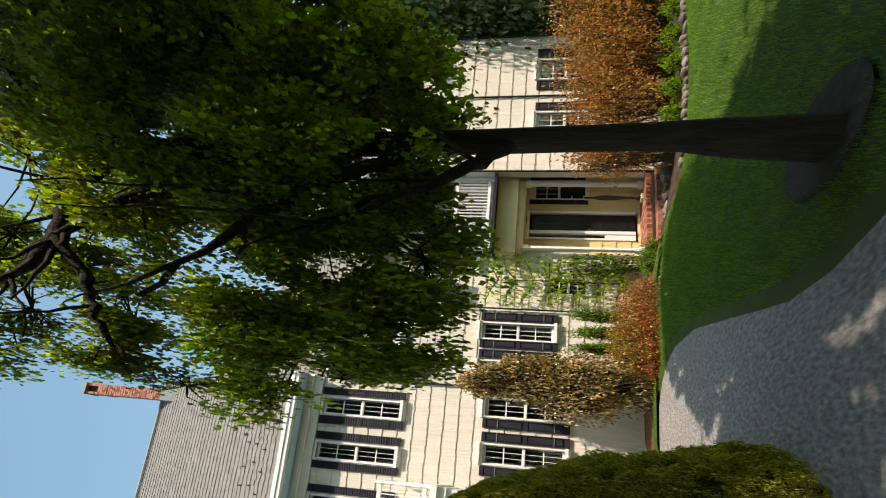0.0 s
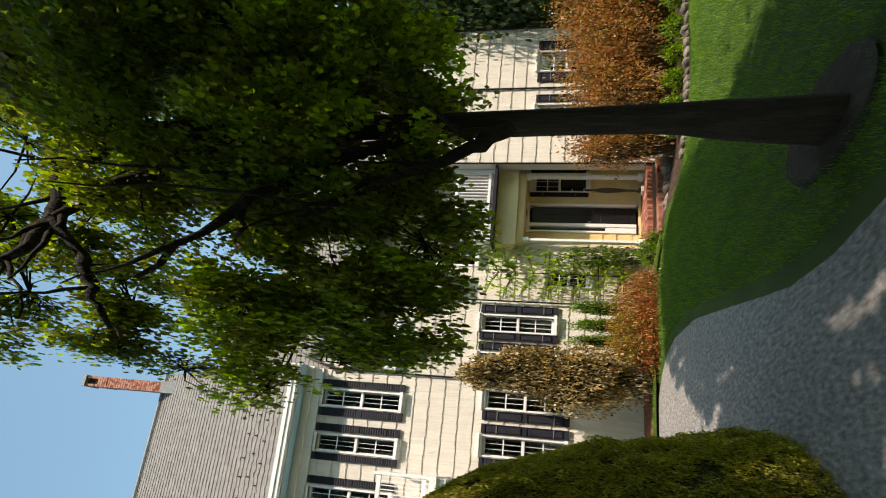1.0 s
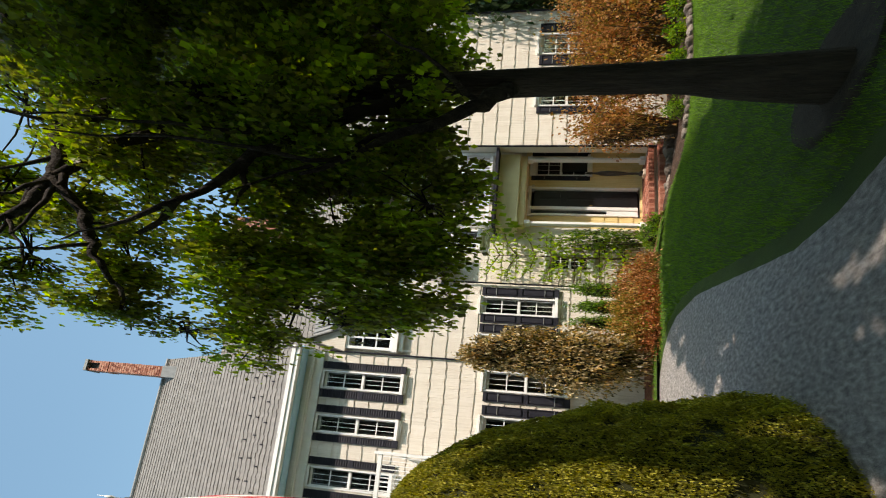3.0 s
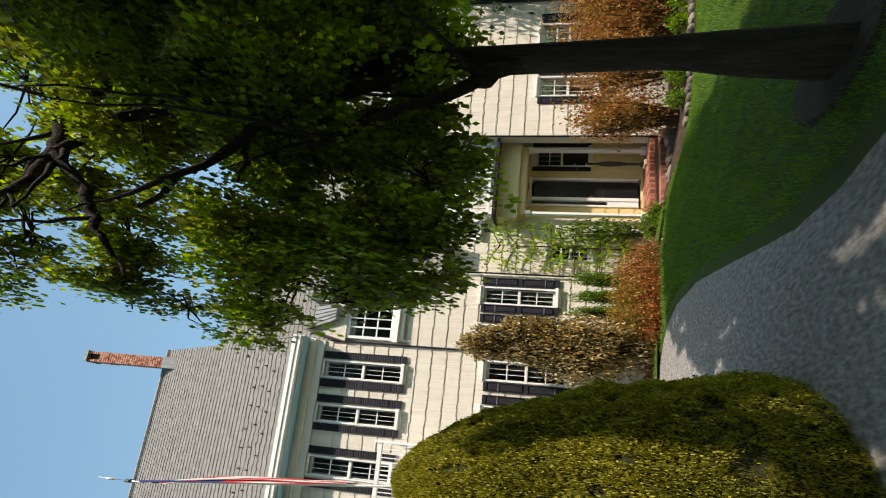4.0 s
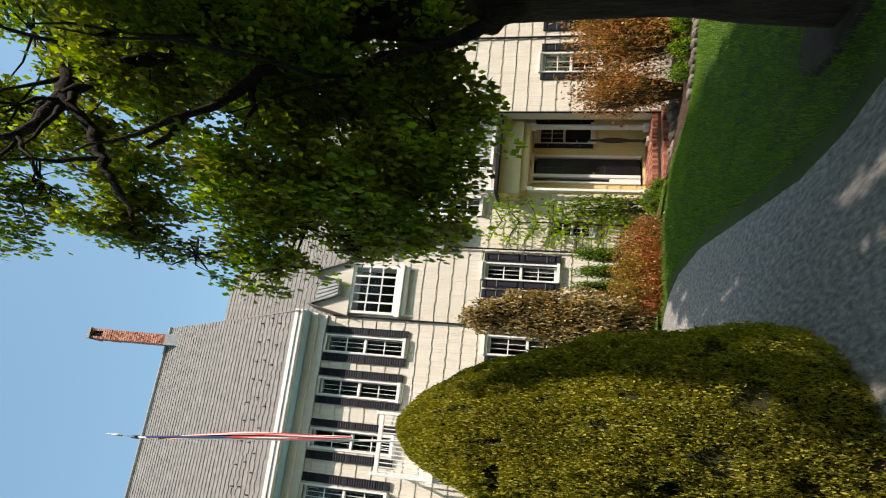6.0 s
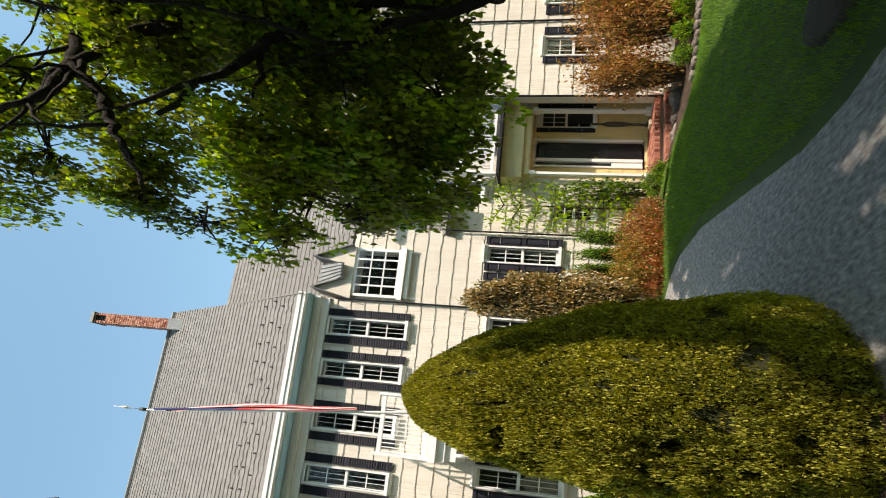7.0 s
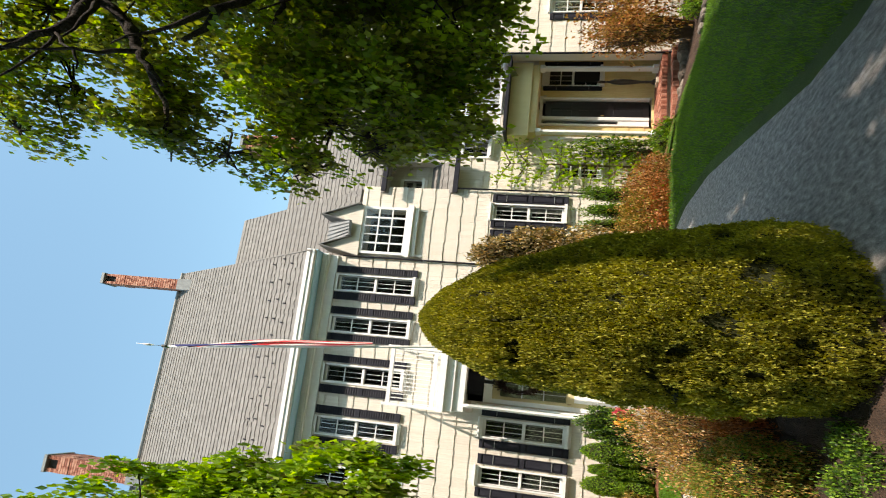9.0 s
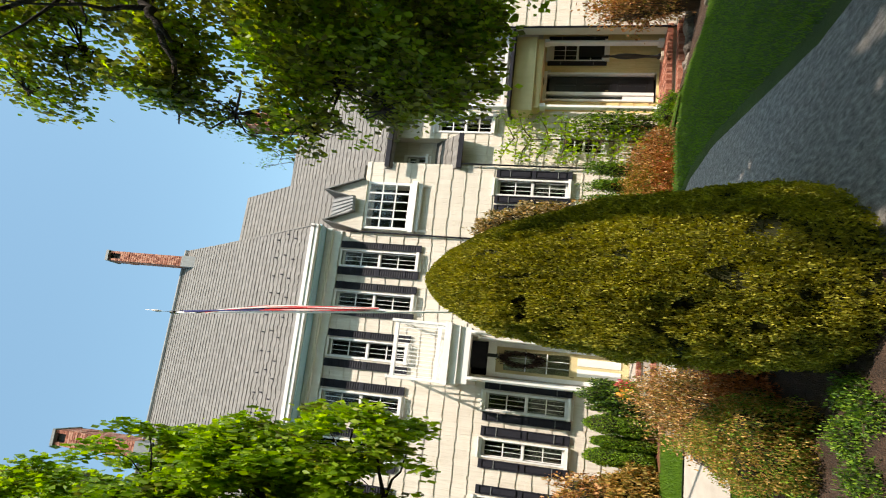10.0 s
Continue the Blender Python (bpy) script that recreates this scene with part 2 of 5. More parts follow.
def lathe(bm, profile, at, n=20, sx=SQ, mi=0):
    rings = [[bm.verts.new((at[0] + r * sx * math.cos(2 * math.pi * k / n), at[1] + r * math.sin(2 * math.pi * k / n), at[2] + z)) for k in range(n)] for r, z in profile]
    for r0, r1 in zip(rings, rings[1:]):
        for k in range(n):
            bm.faces.new((r0[k], r0[(k + 1) % n], r1[(k + 1) % n], r1[k])).material_index = mi
    bm.faces.new(rings[0][::-1]).material_index = mi
    bm.faces.new(rings[-1]).material_index = mi
    return bm


def smooth01(a, b, v):
    t = min(1, max(0, (v - a) / (b - a)))
    return t * t * (3 - 2 * t)


def ground_z(x, y):
    """The garden falls gently towards the porch."""
    return -0.42 * smooth01(6.0, 9.8, y) * smooth01(2.6, 6.0, x) + 0.012 * noise.noise((x * 0.8, y * 0.5, 0))


def sheet(name, ys, left, right, mat, dz, label, cols=24, category="ground", edge=0.0, wave=0.0):
    """A laid surface that follows the ground, from left(y) to right(y)."""
    verts, faces = [], []
    for y in ys:
        a, b = left(y), right(y)
        for i in range(cols + 1):
            x = a + (b - a) * i / cols
            if edge and i in (0, cols):
                x += edge * noise.noise((x * 7, y * 5, 3))
            drop = 0.05 if i in (0, cols) else 0
            yy = y + wave * (noise.noise((x * 3.0, 1.7, 0)) + 0.5 * noise.noise((x * 11.0, 5.1, 0))) * (1 - (y - ys[0]) / (ys[-1] - ys[0]))
            verts.append((x, yy, ground_z(x, yy) + dz - drop))
    for j in range(len(ys) - 1):
        for i in range(cols):
            k = j * (cols + 1) + i
            faces.append((k, k + 1, k + cols + 2, k + cols + 1))
    ob = raw(name, verts, faces, mat, smooth=True)
    return tagged(ob, label, category, kind="structure")


def lerp_table(rows):
    def f(v):
        if v <= rows[0][0]:
            return rows[0][1]
        for (a, p), (b, q) in zip(rows, rows[1:]):
            if v <= b:
                t = (v - a) / (b - a)
                return p + (q - p) * t
        return rows[-1][1]
    return f


def steps(a, b, n):
    return [a + (b - a) * i / n for i in range(n + 1)]


# ---- foliage ----
def leaf_cloud(pos, out, size, rng, aspect=0.55, droop=0.5, fold=0.25):
    """Leaves as folded lozenges: pos, out: arrays of places and outward ways."""
    n = len(pos)
    tip = out + rng.normal(0, 0.8, (n, 3)) + np.array((0, 0, -droop))
    tip /= np.linalg.norm(tip, axis=1)[:, None] + 1e-9
    side = np.cross(tip, rng.normal(0, 1, (n, 3)))
    side /= np.linalg.norm(side, axis=1)[:, None] + 1e-9
    up = np.cross(side, tip)
    s = size * rng.uniform(0.6, 1.3, n)[:, None]
    k = np.array((SQ, 1, 1))
    a = pos
    mid = tip * s * 0.5
    b = pos + (mid + side * s * aspect * 0.5 + up * s * fold * 0.3) * k
    c = pos + tip * s * k
    d = pos + (mid - side * s * aspect * 0.5 + up * s * fold * 0.3) * k
    v = np.stack([a, b, c, d], 1).reshape(-1, 3)
    i = np.arange(n)[:, None] * 4
    f = np.concatenate([i + np.array((0, 1, 2)), i + np.array((0, 2, 3))], 0)
    return v, f


def leaf_mesh(name, pos, out, size, rng, mat, parent, label="", aspect=0.55, droop=0.5):
    v, f = leaf_cloud(np.asarray(pos), np.asarray(out), size, rng, aspect, droop)
    me = bpy.data.meshes.new(name)
    me.vertices.add(len(v))
    me.vertices.foreach_set("co", v.ravel())
    me.loops.add(f.size)
    me.loops.foreach_set("vertex_index", f.ravel().astype(np.int32))
    me.polygons.add(len(f))
    me.polygons.foreach_set("loop_start", np.arange(0, f.size, 3, dtype=np.int32))
    me.update(calc_edges=True)
    me.materials.append(mat)
    ob = new(name, me)
    ob.parent = parent
    ob.matrix_parent_inverse = undo(parent)
    return tagged(ob, label)


def blob_points(c, r, n, rng, shell=0.5, lumps=0.25, freq=2.0, floor=None):
    """Points in the outer part of an uneven ellipsoid."""
    d = rng.normal(0, 1, (n, 3))
    d /= np.linalg.norm(d, axis=1)[:, None]
    rad = 1 - shell * rng.random(n) ** 1.6
    wob = np.array([1 + lumps * noise.noise((q[0] * freq + c[0] * 3, q[1] * freq + c[1], q[2] * freq + c[2])) * 2 for q in d])
    p = np.array(c) + d * np.array(r) * (rad * wob)[:, None]
    if floor is not None:
        keep = p[:, 2] > floor
        p, d = p[keep], d[keep]
    return p, d


def core_mesh(bm, c, r, lumps=0.2, freq=2.0, sub=3, floor=None):
    got = bmesh.ops.create_icosphere(bm, subdivisions=sub, radius=1)
    for v in got["verts"]:
        q = v.co.normalized()
        w = 1 + lumps * 2 * noise.noise((q.x * freq + c[0] * 3, q.y * freq + c[1], q.z * freq + c[2]))
        v.co = Vector((c[0] + q.x * r[0] * w, c[1] + q.y * r[1] * w, c[2] + q.z * r[2] * w))
        if floor is not None:
            v.co.z = max(v.co.z, floor)


def shrub(name, label, blobs, mat, size, count, seed, category="shrub", group="", core=CORE, aspect=0.6, lumps=0.3,
          shell=0.45, corefill=0.72, accents=(), twigs=14, spray=0.0):
    """Rounded masses (x, y, z, rx, ry, rz) with stems, an inner shade and leaves in tufts."""
    rng = np.random.default_rng(seed)
    x, y = blobs[0][0], blobs[0][1]
    g = ground_z(x, y)
    root = thing(name, label, category, group, at=(x, y, g))
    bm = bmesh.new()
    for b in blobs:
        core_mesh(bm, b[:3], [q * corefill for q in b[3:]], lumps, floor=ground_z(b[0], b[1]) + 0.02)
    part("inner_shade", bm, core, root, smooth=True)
    bm = bmesh.new()
    for i in range(twigs):
        b = blobs[i % len(blobs)]
        a = rng.uniform(0, 2 * math.pi)
        k = rng.uniform(0.4, 1.05)
        top = (b[0] + b[3] * k * math.cos(a), b[1] + b[4] * k * math.sin(a), b[2] + b[5] * rng.uniform(0.2, 0.95))
        foot = (b[0] + b[3] * 0.3 * math.cos(a), b[1] + b[4] * 0.3 * math.sin(a), ground_z(b[0], b[1]) - 0.02)
        mid = [(p + q) / 2 + rng.normal(0, 0.03) * (SQ if j == 0 else 1) for j, (p, q) in enumerate(zip(foot, top))]
        tube(bm, [foot, mid, top], [0.018, 0.012, 0.004], 5, SQ)
    part("stems", bm, TWIG, root)["kind"] = "stuff"
    vol = [b[3] * b[4] + b[3] * b[5] + b[4] * b[5] for b in blobs]
    pos, out = [], []
    for b, w in zip(blobs, vol):
        p, d = blob_points(b[:3], b[3:], int(count * w / sum(vol)), rng, shell, lumps, floor=ground_z(b[0], b[1]))
        if spray:
            p = p + rng.normal(0, spray, p.shape) * np.array((SQ, 1, 1))
        pos.append(p)
        out.append(d)
    pos, out = np.concatenate(pos), np.concatenate(out)
    pick = rng.random(len(pos))
    lo = 0.0
    for am, share in accents:
        k = (pick >= lo) & (pick < lo + share)
        leaf_mesh("leaves", pos[k], out[k], size, rng, am, root, aspect=aspect)
        lo += share
    leaf_mesh("leaves", pos[pick >= lo], out[pick >= lo], size, rng, mat, root, aspect=aspect)
    return root


# ---- ground ----
def ground():
    xs = [-400, -60, -20, -9] + steps(-7, 12, 95) + [15, 25, 70, 400]
    ys = [-400, -60, -12, -4] + steps(-1, 14, 75) + [17, 22, 40, 90, 500]
    verts = [(x, y, ground_z(x, y)) for y in ys for x in xs]
    n = len(xs)
    faces = [(j * n + i, j * n + i + 1, (j + 1) * n + i + 1, (j + 1) * n + i) for j in range(len(ys) - 1) for i in range(n - 1)]
    tagged(raw("ground", verts, faces, LAWN, smooth=True), "mown green lawn falling gently towards the house", "lawn", kind="structure")


drive_right = lerp_table([(-30, 2.6), (1.0, 1.75), (2.2, 1.42), (3.0, 1.32), (3.6, 1.26), (4.3, 1.28), (5.0, 1.4), (5.8, 1.55), (7.5, 1.85), (8.9, 1.92), (9.6, 1.82), (10.1, 1.62), (10.45, 1.3)])
bed_front = lerp_table([(2.0, 8.95), (4.6, 9.15), (6.5, 8.2), (9.5, 7.2), (14, 6.2)])


# Leaf litter whose dark tone also paints the deep shade round the trunk.
LITTER = material("dark_litter_with_shade", [(0.01, 0.008, 0.005), (0.024, 0.019, 0.012), (0.055, 0.042, 0.028)], 6, 0.95, 0.9, 60, height=0.04)
# Soil and mulch colour, darkened to hold the shadow beneath the yew.
SOIL = material("dark_soil_with_shade", [(0.025, 0.016, 0.01), (0.06, 0.035, 0.022), (0.12, 0.07, 0.045)], 4, 0.95, 0.9, 40, height=0.04)


def laid_ground():
    sheet("road", [-30, -20, -12, -6, -3] + steps(-1, 10.45, 80), lambda y: -9.0, drive_right, ASPHALT, 0.012,
          "grey chip-sealed driveway with dappled shade", 60, "driveway", edge=0.02)
    sheet("planting_bed", steps(2.9, 9.2, 50), lerp_table([(2.9, -1.7), (3.5, -2.0), (6.0, -2.15), (8, -2.1), (9.2, -1.6)]),
          lerp_table([(2.9, -1.3), (3.3, -0.75), (3.8, -0.15), (4.4, 0.1), (6, 0.05), (8, -0.35), (9.2, -0.7)]), SOIL, 0.05,
          "bark mulch bed under the shrubs, darkened for yew shade", 20, "planting bed", edge=0.03)
    # Litter ring, there in part to darken the lawn under the tree.
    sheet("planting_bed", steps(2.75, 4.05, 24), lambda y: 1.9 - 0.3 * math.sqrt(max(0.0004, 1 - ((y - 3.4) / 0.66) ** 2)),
          lambda y: 1.9 + 0.34 * math.sqrt(max(0.0004, 1 - ((y - 3.4) / 0.66) ** 2)), LITTER, 0.03, "leaf litter round the tree trunk, darkened for tree shade", 14, "planting bed", edge=0.06)
    sheet("planting_bed", steps(10.72, 12.6, 16), lambda y: 0.5, lambda y: 4.3, MULCH, 0.06,
          "red bark mulch bed along the house wall", 24, "planting bed", edge=0.02)
    sheet("planting_bed", steps(10.2, 12.2, 16), lambda y: -5.0, lambda y: -1.35, MULCH, 0.04,
          "red bark mulch bed beside the front steps", 24, "planting bed", edge=0.02)
    sheet("planting_bed", steps(8.0, 11.6, 16), lambda y: 4.75 + (9.9 - y) * 0.35, lambda y: 10.5, SOIL, 0.04,
          "dark mulch bed in front of the wing", 24, "planting bed", edge=0.03)
    sheet("lawn_strip", steps(8.55, 10.2, 12), lambda y: -6.0, lambda y: -1.85, LAWN, 0.05, "narrow strip of bright mown grass", 30, "lawn", edge=0.02)
    sheet("lawn_strip", steps(10.42, 10.75, 6), lambda y: 0.2, lambda y: 4.0, LAWN, 0.055, "grass verge between the drive and the bed", 10, "lawn", edge=0.02)
    sheet("pavement", steps(9.2, 11.2, 10), lambda y: -1.5, lambda y: -0.55, PATH_MAT, 0.03, "pale stone landing before the front steps", 8, "path")
    sheet("pavement", steps(6.3, 8.5, 14), lambda y: -6.0, lambda y: -1.75, PATH_MAT, 0.04, "pale concrete garden path beside the lawn", 30, "path", edge=0.02)
    sheet("lawn_strip", steps(3.2, 6.15, 20), lambda y: -6.0, lambda y: -1.98 + 0.05 * math.sin(y * 3), LAWN, 0.06, "bright mown grass beside the shrub bed", 30, "lawn", edge=0.03)


def lawn_blades():
    rng = np.random.default_rng(5)
    n = 130000
    y = rng.uniform(2.6, 10.85, n)
    x = rng.uniform(0.3, 9.5, n)
    ok = np.array([(a > drive_right(b) + 0.01 or b > 10.45) and ((a - 1.92) / 0.26) ** 2 + ((b - 3.4) / 0.55) ** 2 > 1 and (a < 4.6 or b < 8.4) and (b < 10.8 or a > 4) and not (a < 1.9 and b > 10.8) for a, b in zip(x, y)])
    x, y = np.concatenate([x[ok], rng.uniform(-2.9, -1.87, 14000), rng.uniform(-2.7, -2.0, 12000)]), np.concatenate([y[ok], rng.uniform(8.58, 10.18, 14000), rng.uniform(3.3, 6.1, 12000)])
    z = np.array([ground_z(a, b) + (0.05 if (b > 10.43 and a < 4) or a < 0 else 0) for a, b in zip(x, y)])
    h = rng.uniform(0.025, 0.06, len(x))
    w = 0.006
    lx, ly = rng.normal(0, 0.006, len(x)), rng.normal(0, 0.02, len(x))
    v = np.stack([np.stack([x - w / 2, y, z], 1), np.stack([x + w / 2, y, z], 1), np.stack([x + lx, y + ly, z + h], 1)], 1).reshape(-1, 3)
    tagged(raw("grass", v.tolist(), np.arange(len(v)).reshape(-1, 3).tolist(), BLADE), "short green blades of mown grass", "grass", kind="stuff")


ground()
laid_ground()
lawn_blades()

# ---- the house ----
house = thing("house", "cream shake-clad colonial house with black shutters and slate roof", "house", at=(0, 12.05, 0))
WALLS = []


def wall(x0, x1, z0, z1, y, holes=(), thick=0.25, course=0.302, start=0.0, label="", mat=None, single=None):
    """A sheathed wall with openings, clad in split shakes."""
    us = sorted({x0, x1, *[h[0] for h in holes], *[h[1] for h in holes]})
    zs = sorted({z0, z1, *[h[2] for h in holes], *[h[3] for h in holes]})
    bm = bmesh.new()
    for a, b in zip(us, us[1:]):
        for c, d in zip(zs, zs[1:]):
            if not any(h[0] <= (a + b) / 2 <= h[1] and h[2] <= (c + d) / 2 <= h[3] for h in holes):
                box(bm, a, b, y, y + thick, c, d)
    bmesh.ops.remove_doubles(bm, verts=bm.verts, dist=1e-4)
    w = part("wall", bm, SHEATH, house, label)
    WALLS.append((w, x0, x1, z0, z1, y, holes, course, start, single, mat or SHAKE))
    return w


def clad():
    """Courses of shakes on every wall; those on the middle block are single pieces."""
    rng = random.Random(3)
    me = bpy.data.meshes.new("shake")
    me.from_pydata([(0, 0, 0), (1, 0, 0), (1, -0.008, 1), (0, -0.008, 1), (0, -0.024, 0), (1, -0.024, 0)], [],
                   [(4, 5, 2, 3), (0, 1, 5, 4), (0, 4, 3), (1, 2, 5)])
    me.materials.append(SHAKE_EACH)
    made = 0
    for w, x0, x1, z0, z1, y, holes, course, start, single, mat in WALLS:
        verts, faces = [], []
        z = z0 + start
        while z < z1 - 0.02:
            top = min(z + course + 0.015, z1)
            x = x0
            while x < x1 - 0.005:
                wd = rng.uniform(0.045, 0.105)
                nx = min(x + wd, x1)
                zb = max(z + rng.uniform(-0.013, 0.013), z0)
                spans = [(x, nx, zb, top)]
                for h in holes:
                    if h[0] < nx and h[1] > x:
                        if h[2] <= zb and h[3] >= top:
                            spans = [(a, b, c, d) for a, b, c, d in ((x, min(nx, h[0]), zb, top), (max(x, h[1]), nx, zb, top)) if b - a > 0.008]
                        elif h[2] < top and h[3] > zb:
                            spans = [(x, nx, c, d) for c, d in ((zb, min(top, h[2])), (max(zb, h[3]), top)) if d - c > 0.02]
                for a, b, c, d in spans:
                    if single and made < 300 and single[0] <= a <= single[1] and single[2] <= c <= single[3]:
                        ob = new("shake", me)
                        ob.parent = w
                        ob.matrix_parent_inverse = undo(w)
                        ob.location, ob.scale = (a + 0.0012, y, c), (b - a - 0.0024, 1, d - c)
                        made += 1
                        continue
                    k = len(verts)
                    j = rng.uniform(-0.003, 0.003)
                    verts += [(a + 0.001, y, c), (b - 0.001, y, c), (b - 0.001, y - 0.008, d), (a + 0.001, y - 0.008, d), (a + 0.001, y - 0.024 + j, c), (b - 0.001, y - 0.024 - j, c)]
                    faces += [(k + 4, k + 5, k + 2, k + 3), (k, k + 1, k + 5, k + 4), (k, k + 4, k + 3), (k + 1, k + 2, k + 5)]
                x = nx
            z += course
        if verts:
            raw("shakes", verts, faces, mat, w, "overlapping cream-painted split shakes", "stuff")


def slates(name, e0, e1, r0, r1, exposure, parent, single=0, label="", width=0.085):
    """A pitched roof slab with courses of slates, from the eave e0-e1 up to the ridge r0-r1."""
    e0, e1, r0, r1 = (Vector(q) for q in (e0, e1, r0, r1))
    up = ((r0 + r1) / 2 - (e0 + e1) / 2)
    length = up.length
    nrm = (e1 - e0).cross(up).normalized()
    bm = bmesh.new()
    q = [bm.verts.new(p) for p in (e0, e1, r1, r0)]
    o = [bm.verts.new(p - nrm * 0.12) for p in (e0, e1, r1, r0)]
    bm.faces.new(q)
    bm.faces.new(o[::-1])
    for i in range(4):
        bm.faces.new((q[i], o[i], o[(i + 1) % 4], q[(i + 1) % 4]))
    roof = part(name, bm, SLATE, parent, label)
    rng = random.Random(len(name) + int(e0.x * 10))
    verts, faces = [], []
    n = int(length / exposure)
    me = bpy.data.meshes.new("slate")
    me.from_pydata([(0, 0, 0.018), (1, 0, 0.018), (1, 1, 0.004), (0, 1, 0.006), (0, 0, 0), (1, 0, 0)], [], [(0, 1, 2, 3), (4, 5, 1, 0)])
    me.materials.append(SLATE_EACH)
    made = 0
    for i in range(n):
        a, b = i / n, min((i + 1.12) / n, 1)
        lo, hi = e0.lerp(r0, a), e1.lerp(r1, a)
        lo2, hi2 = e0.lerp(r0, b), e1.lerp(r1, b)
        span = (hi - lo).length
        x = -rng.random() * width
        while x < span:
            wd = width * rng.uniform(0.75, 1.3)
            s, t = max(x, 0) / span, min(x + wd - 0.002, span) / span
            if t - s > 0.002:
                slip = up.normalized() * (rng.uniform(-0.3, 0.25) * exposure * (0.6 if 0 < i < 9 else 0.15))
                p = [lo.lerp(hi, s) + slip, lo.lerp(hi, t) + slip, lo2.lerp(hi2, t), lo2.lerp(hi2, s)]
                th = 0.015 + rng.random() * 0.009
                if made < single:
                    ex, ey = p[1] - p[0], p[3] - p[0]
                    ob = new("slate", me)
                    ob.parent = roof
                    ob.matrix_parent_inverse = undo(roof)
                    ob.matrix_basis = Matrix(((ex.x, ey.x, nrm.x, p[0].x), (ex.y, ey.y, nrm.y, p[0].y), (ex.z, ey.z, nrm.z, p[0].z), (0, 0, 0, 1)))
                    made += 1
                else:
                    k = len(verts)
                    verts += [p[0] + nrm * th, p[1] + nrm * th, p[2] + nrm * 0.004, p[3] + nrm * 0.004, p[0], p[1]]
                    faces += [(k, k + 1, k + 2, k + 3), (k + 4, k + 5, k + 1, k)]
            x += wd
    raw("slates", [tuple(v) for v in verts], faces, SLATE, roof, "weathered grey slates in uneven courses", "stuff")
    return roof


def window(x0, x1, z0, z1, y, cols=3, rows=2, meet=0.5, casing=0.035, curtain=0.0, trim=TRIM, hood=True, cz=0.08):
    """A double-hung sash window in its casing: x0..x1, z0..z1 is the opening."""
    c = casing
    bm = boxes((x0 - c, x0, y - 0.045, y + 0.1, z0, z1 + cz), (x1, x1 + c, y - 0.045, y + 0.1, z0, z1 + cz), (x0, x1, y - 0.043, y + 0.1, z1, z1 + cz))
    if hood:
        box(bm, x0 - c - 0.012, x1 + c + 0.012, y - 0.085, y + 0.05, z1 + cz, z1 + cz + 0.035)
    w = part("window", bm, trim, house, "white double-hung window with small panes")
    part("sill", boxes((x0 - c - 0.015, x1 + c + 0.015, y - 0.12, y + 0.1, z0 - 0.06, z0), (x0 - c, x1 + c, y - 0.05, y, z0 - 0.11, z0 - 0.06)), trim, w)
    zm = z0 + (z1 - z0) * meet
    for lo, hi, yy in ((zm - 0.02, z1, y + 0.03), (z0, zm + 0.02, y + 0.065)):
        s = 0.018
        bm = boxes((x0, x0 + s, yy, yy + 0.03, lo, hi), (x1 - s, x1, yy, yy + 0.03, lo, hi),
                   (x0 + s, x1 - s, yy, yy + 0.03, lo, lo + 0.05), (x0 + s, x1 - s, yy, yy + 0.03, hi - 0.05, hi))
        part("sash", bm, trim, w)
        bm = bmesh.new()
        for i in range(1, cols):
            xx = x0 + s + (x1 - x0 - 2 * s) * i / cols
            box(bm, xx - 0.004, xx + 0.004, yy + 0.004, yy + 0.026, lo + 0.05, hi - 0.05)
        for i in range(1, rows):
            zz = lo + 0.05 + (hi - lo - 0.1) * i / rows
            box(bm, x0 + s, x1 - s, yy + 0.005, yy + 0.025, zz - 0.011, zz + 0.011)
        part("muntins", bm, trim, w)
        g = part("pane", boxes((x0 + s, x1 - s, yy + 0.012, yy + 0.017, lo + 0.05, hi - 0.05)), GLASS, w)
        g.visible_shadow = False
    if curtain:
        bm = bmesh.new()
        n = 24
        wd = (x1 - x0) * curtain
        for a in (x0, x1 - wd):
            vs = []
            for i in range(n + 1):
                xx = a + wd * i / n
                yy = y + 0.2 + 0.025 * math.sin(i * 1.3)
                vs.append((bm.verts.new((xx, yy, z0)), bm.verts.new((xx, yy, z1))))
            for p, q in zip(vs, vs[1:]):
                bm.faces.new((p[0], q[0], q[1], p[1]))
        part("curtain", bm, CURTAIN, w, "pale gathered curtain")
    return w


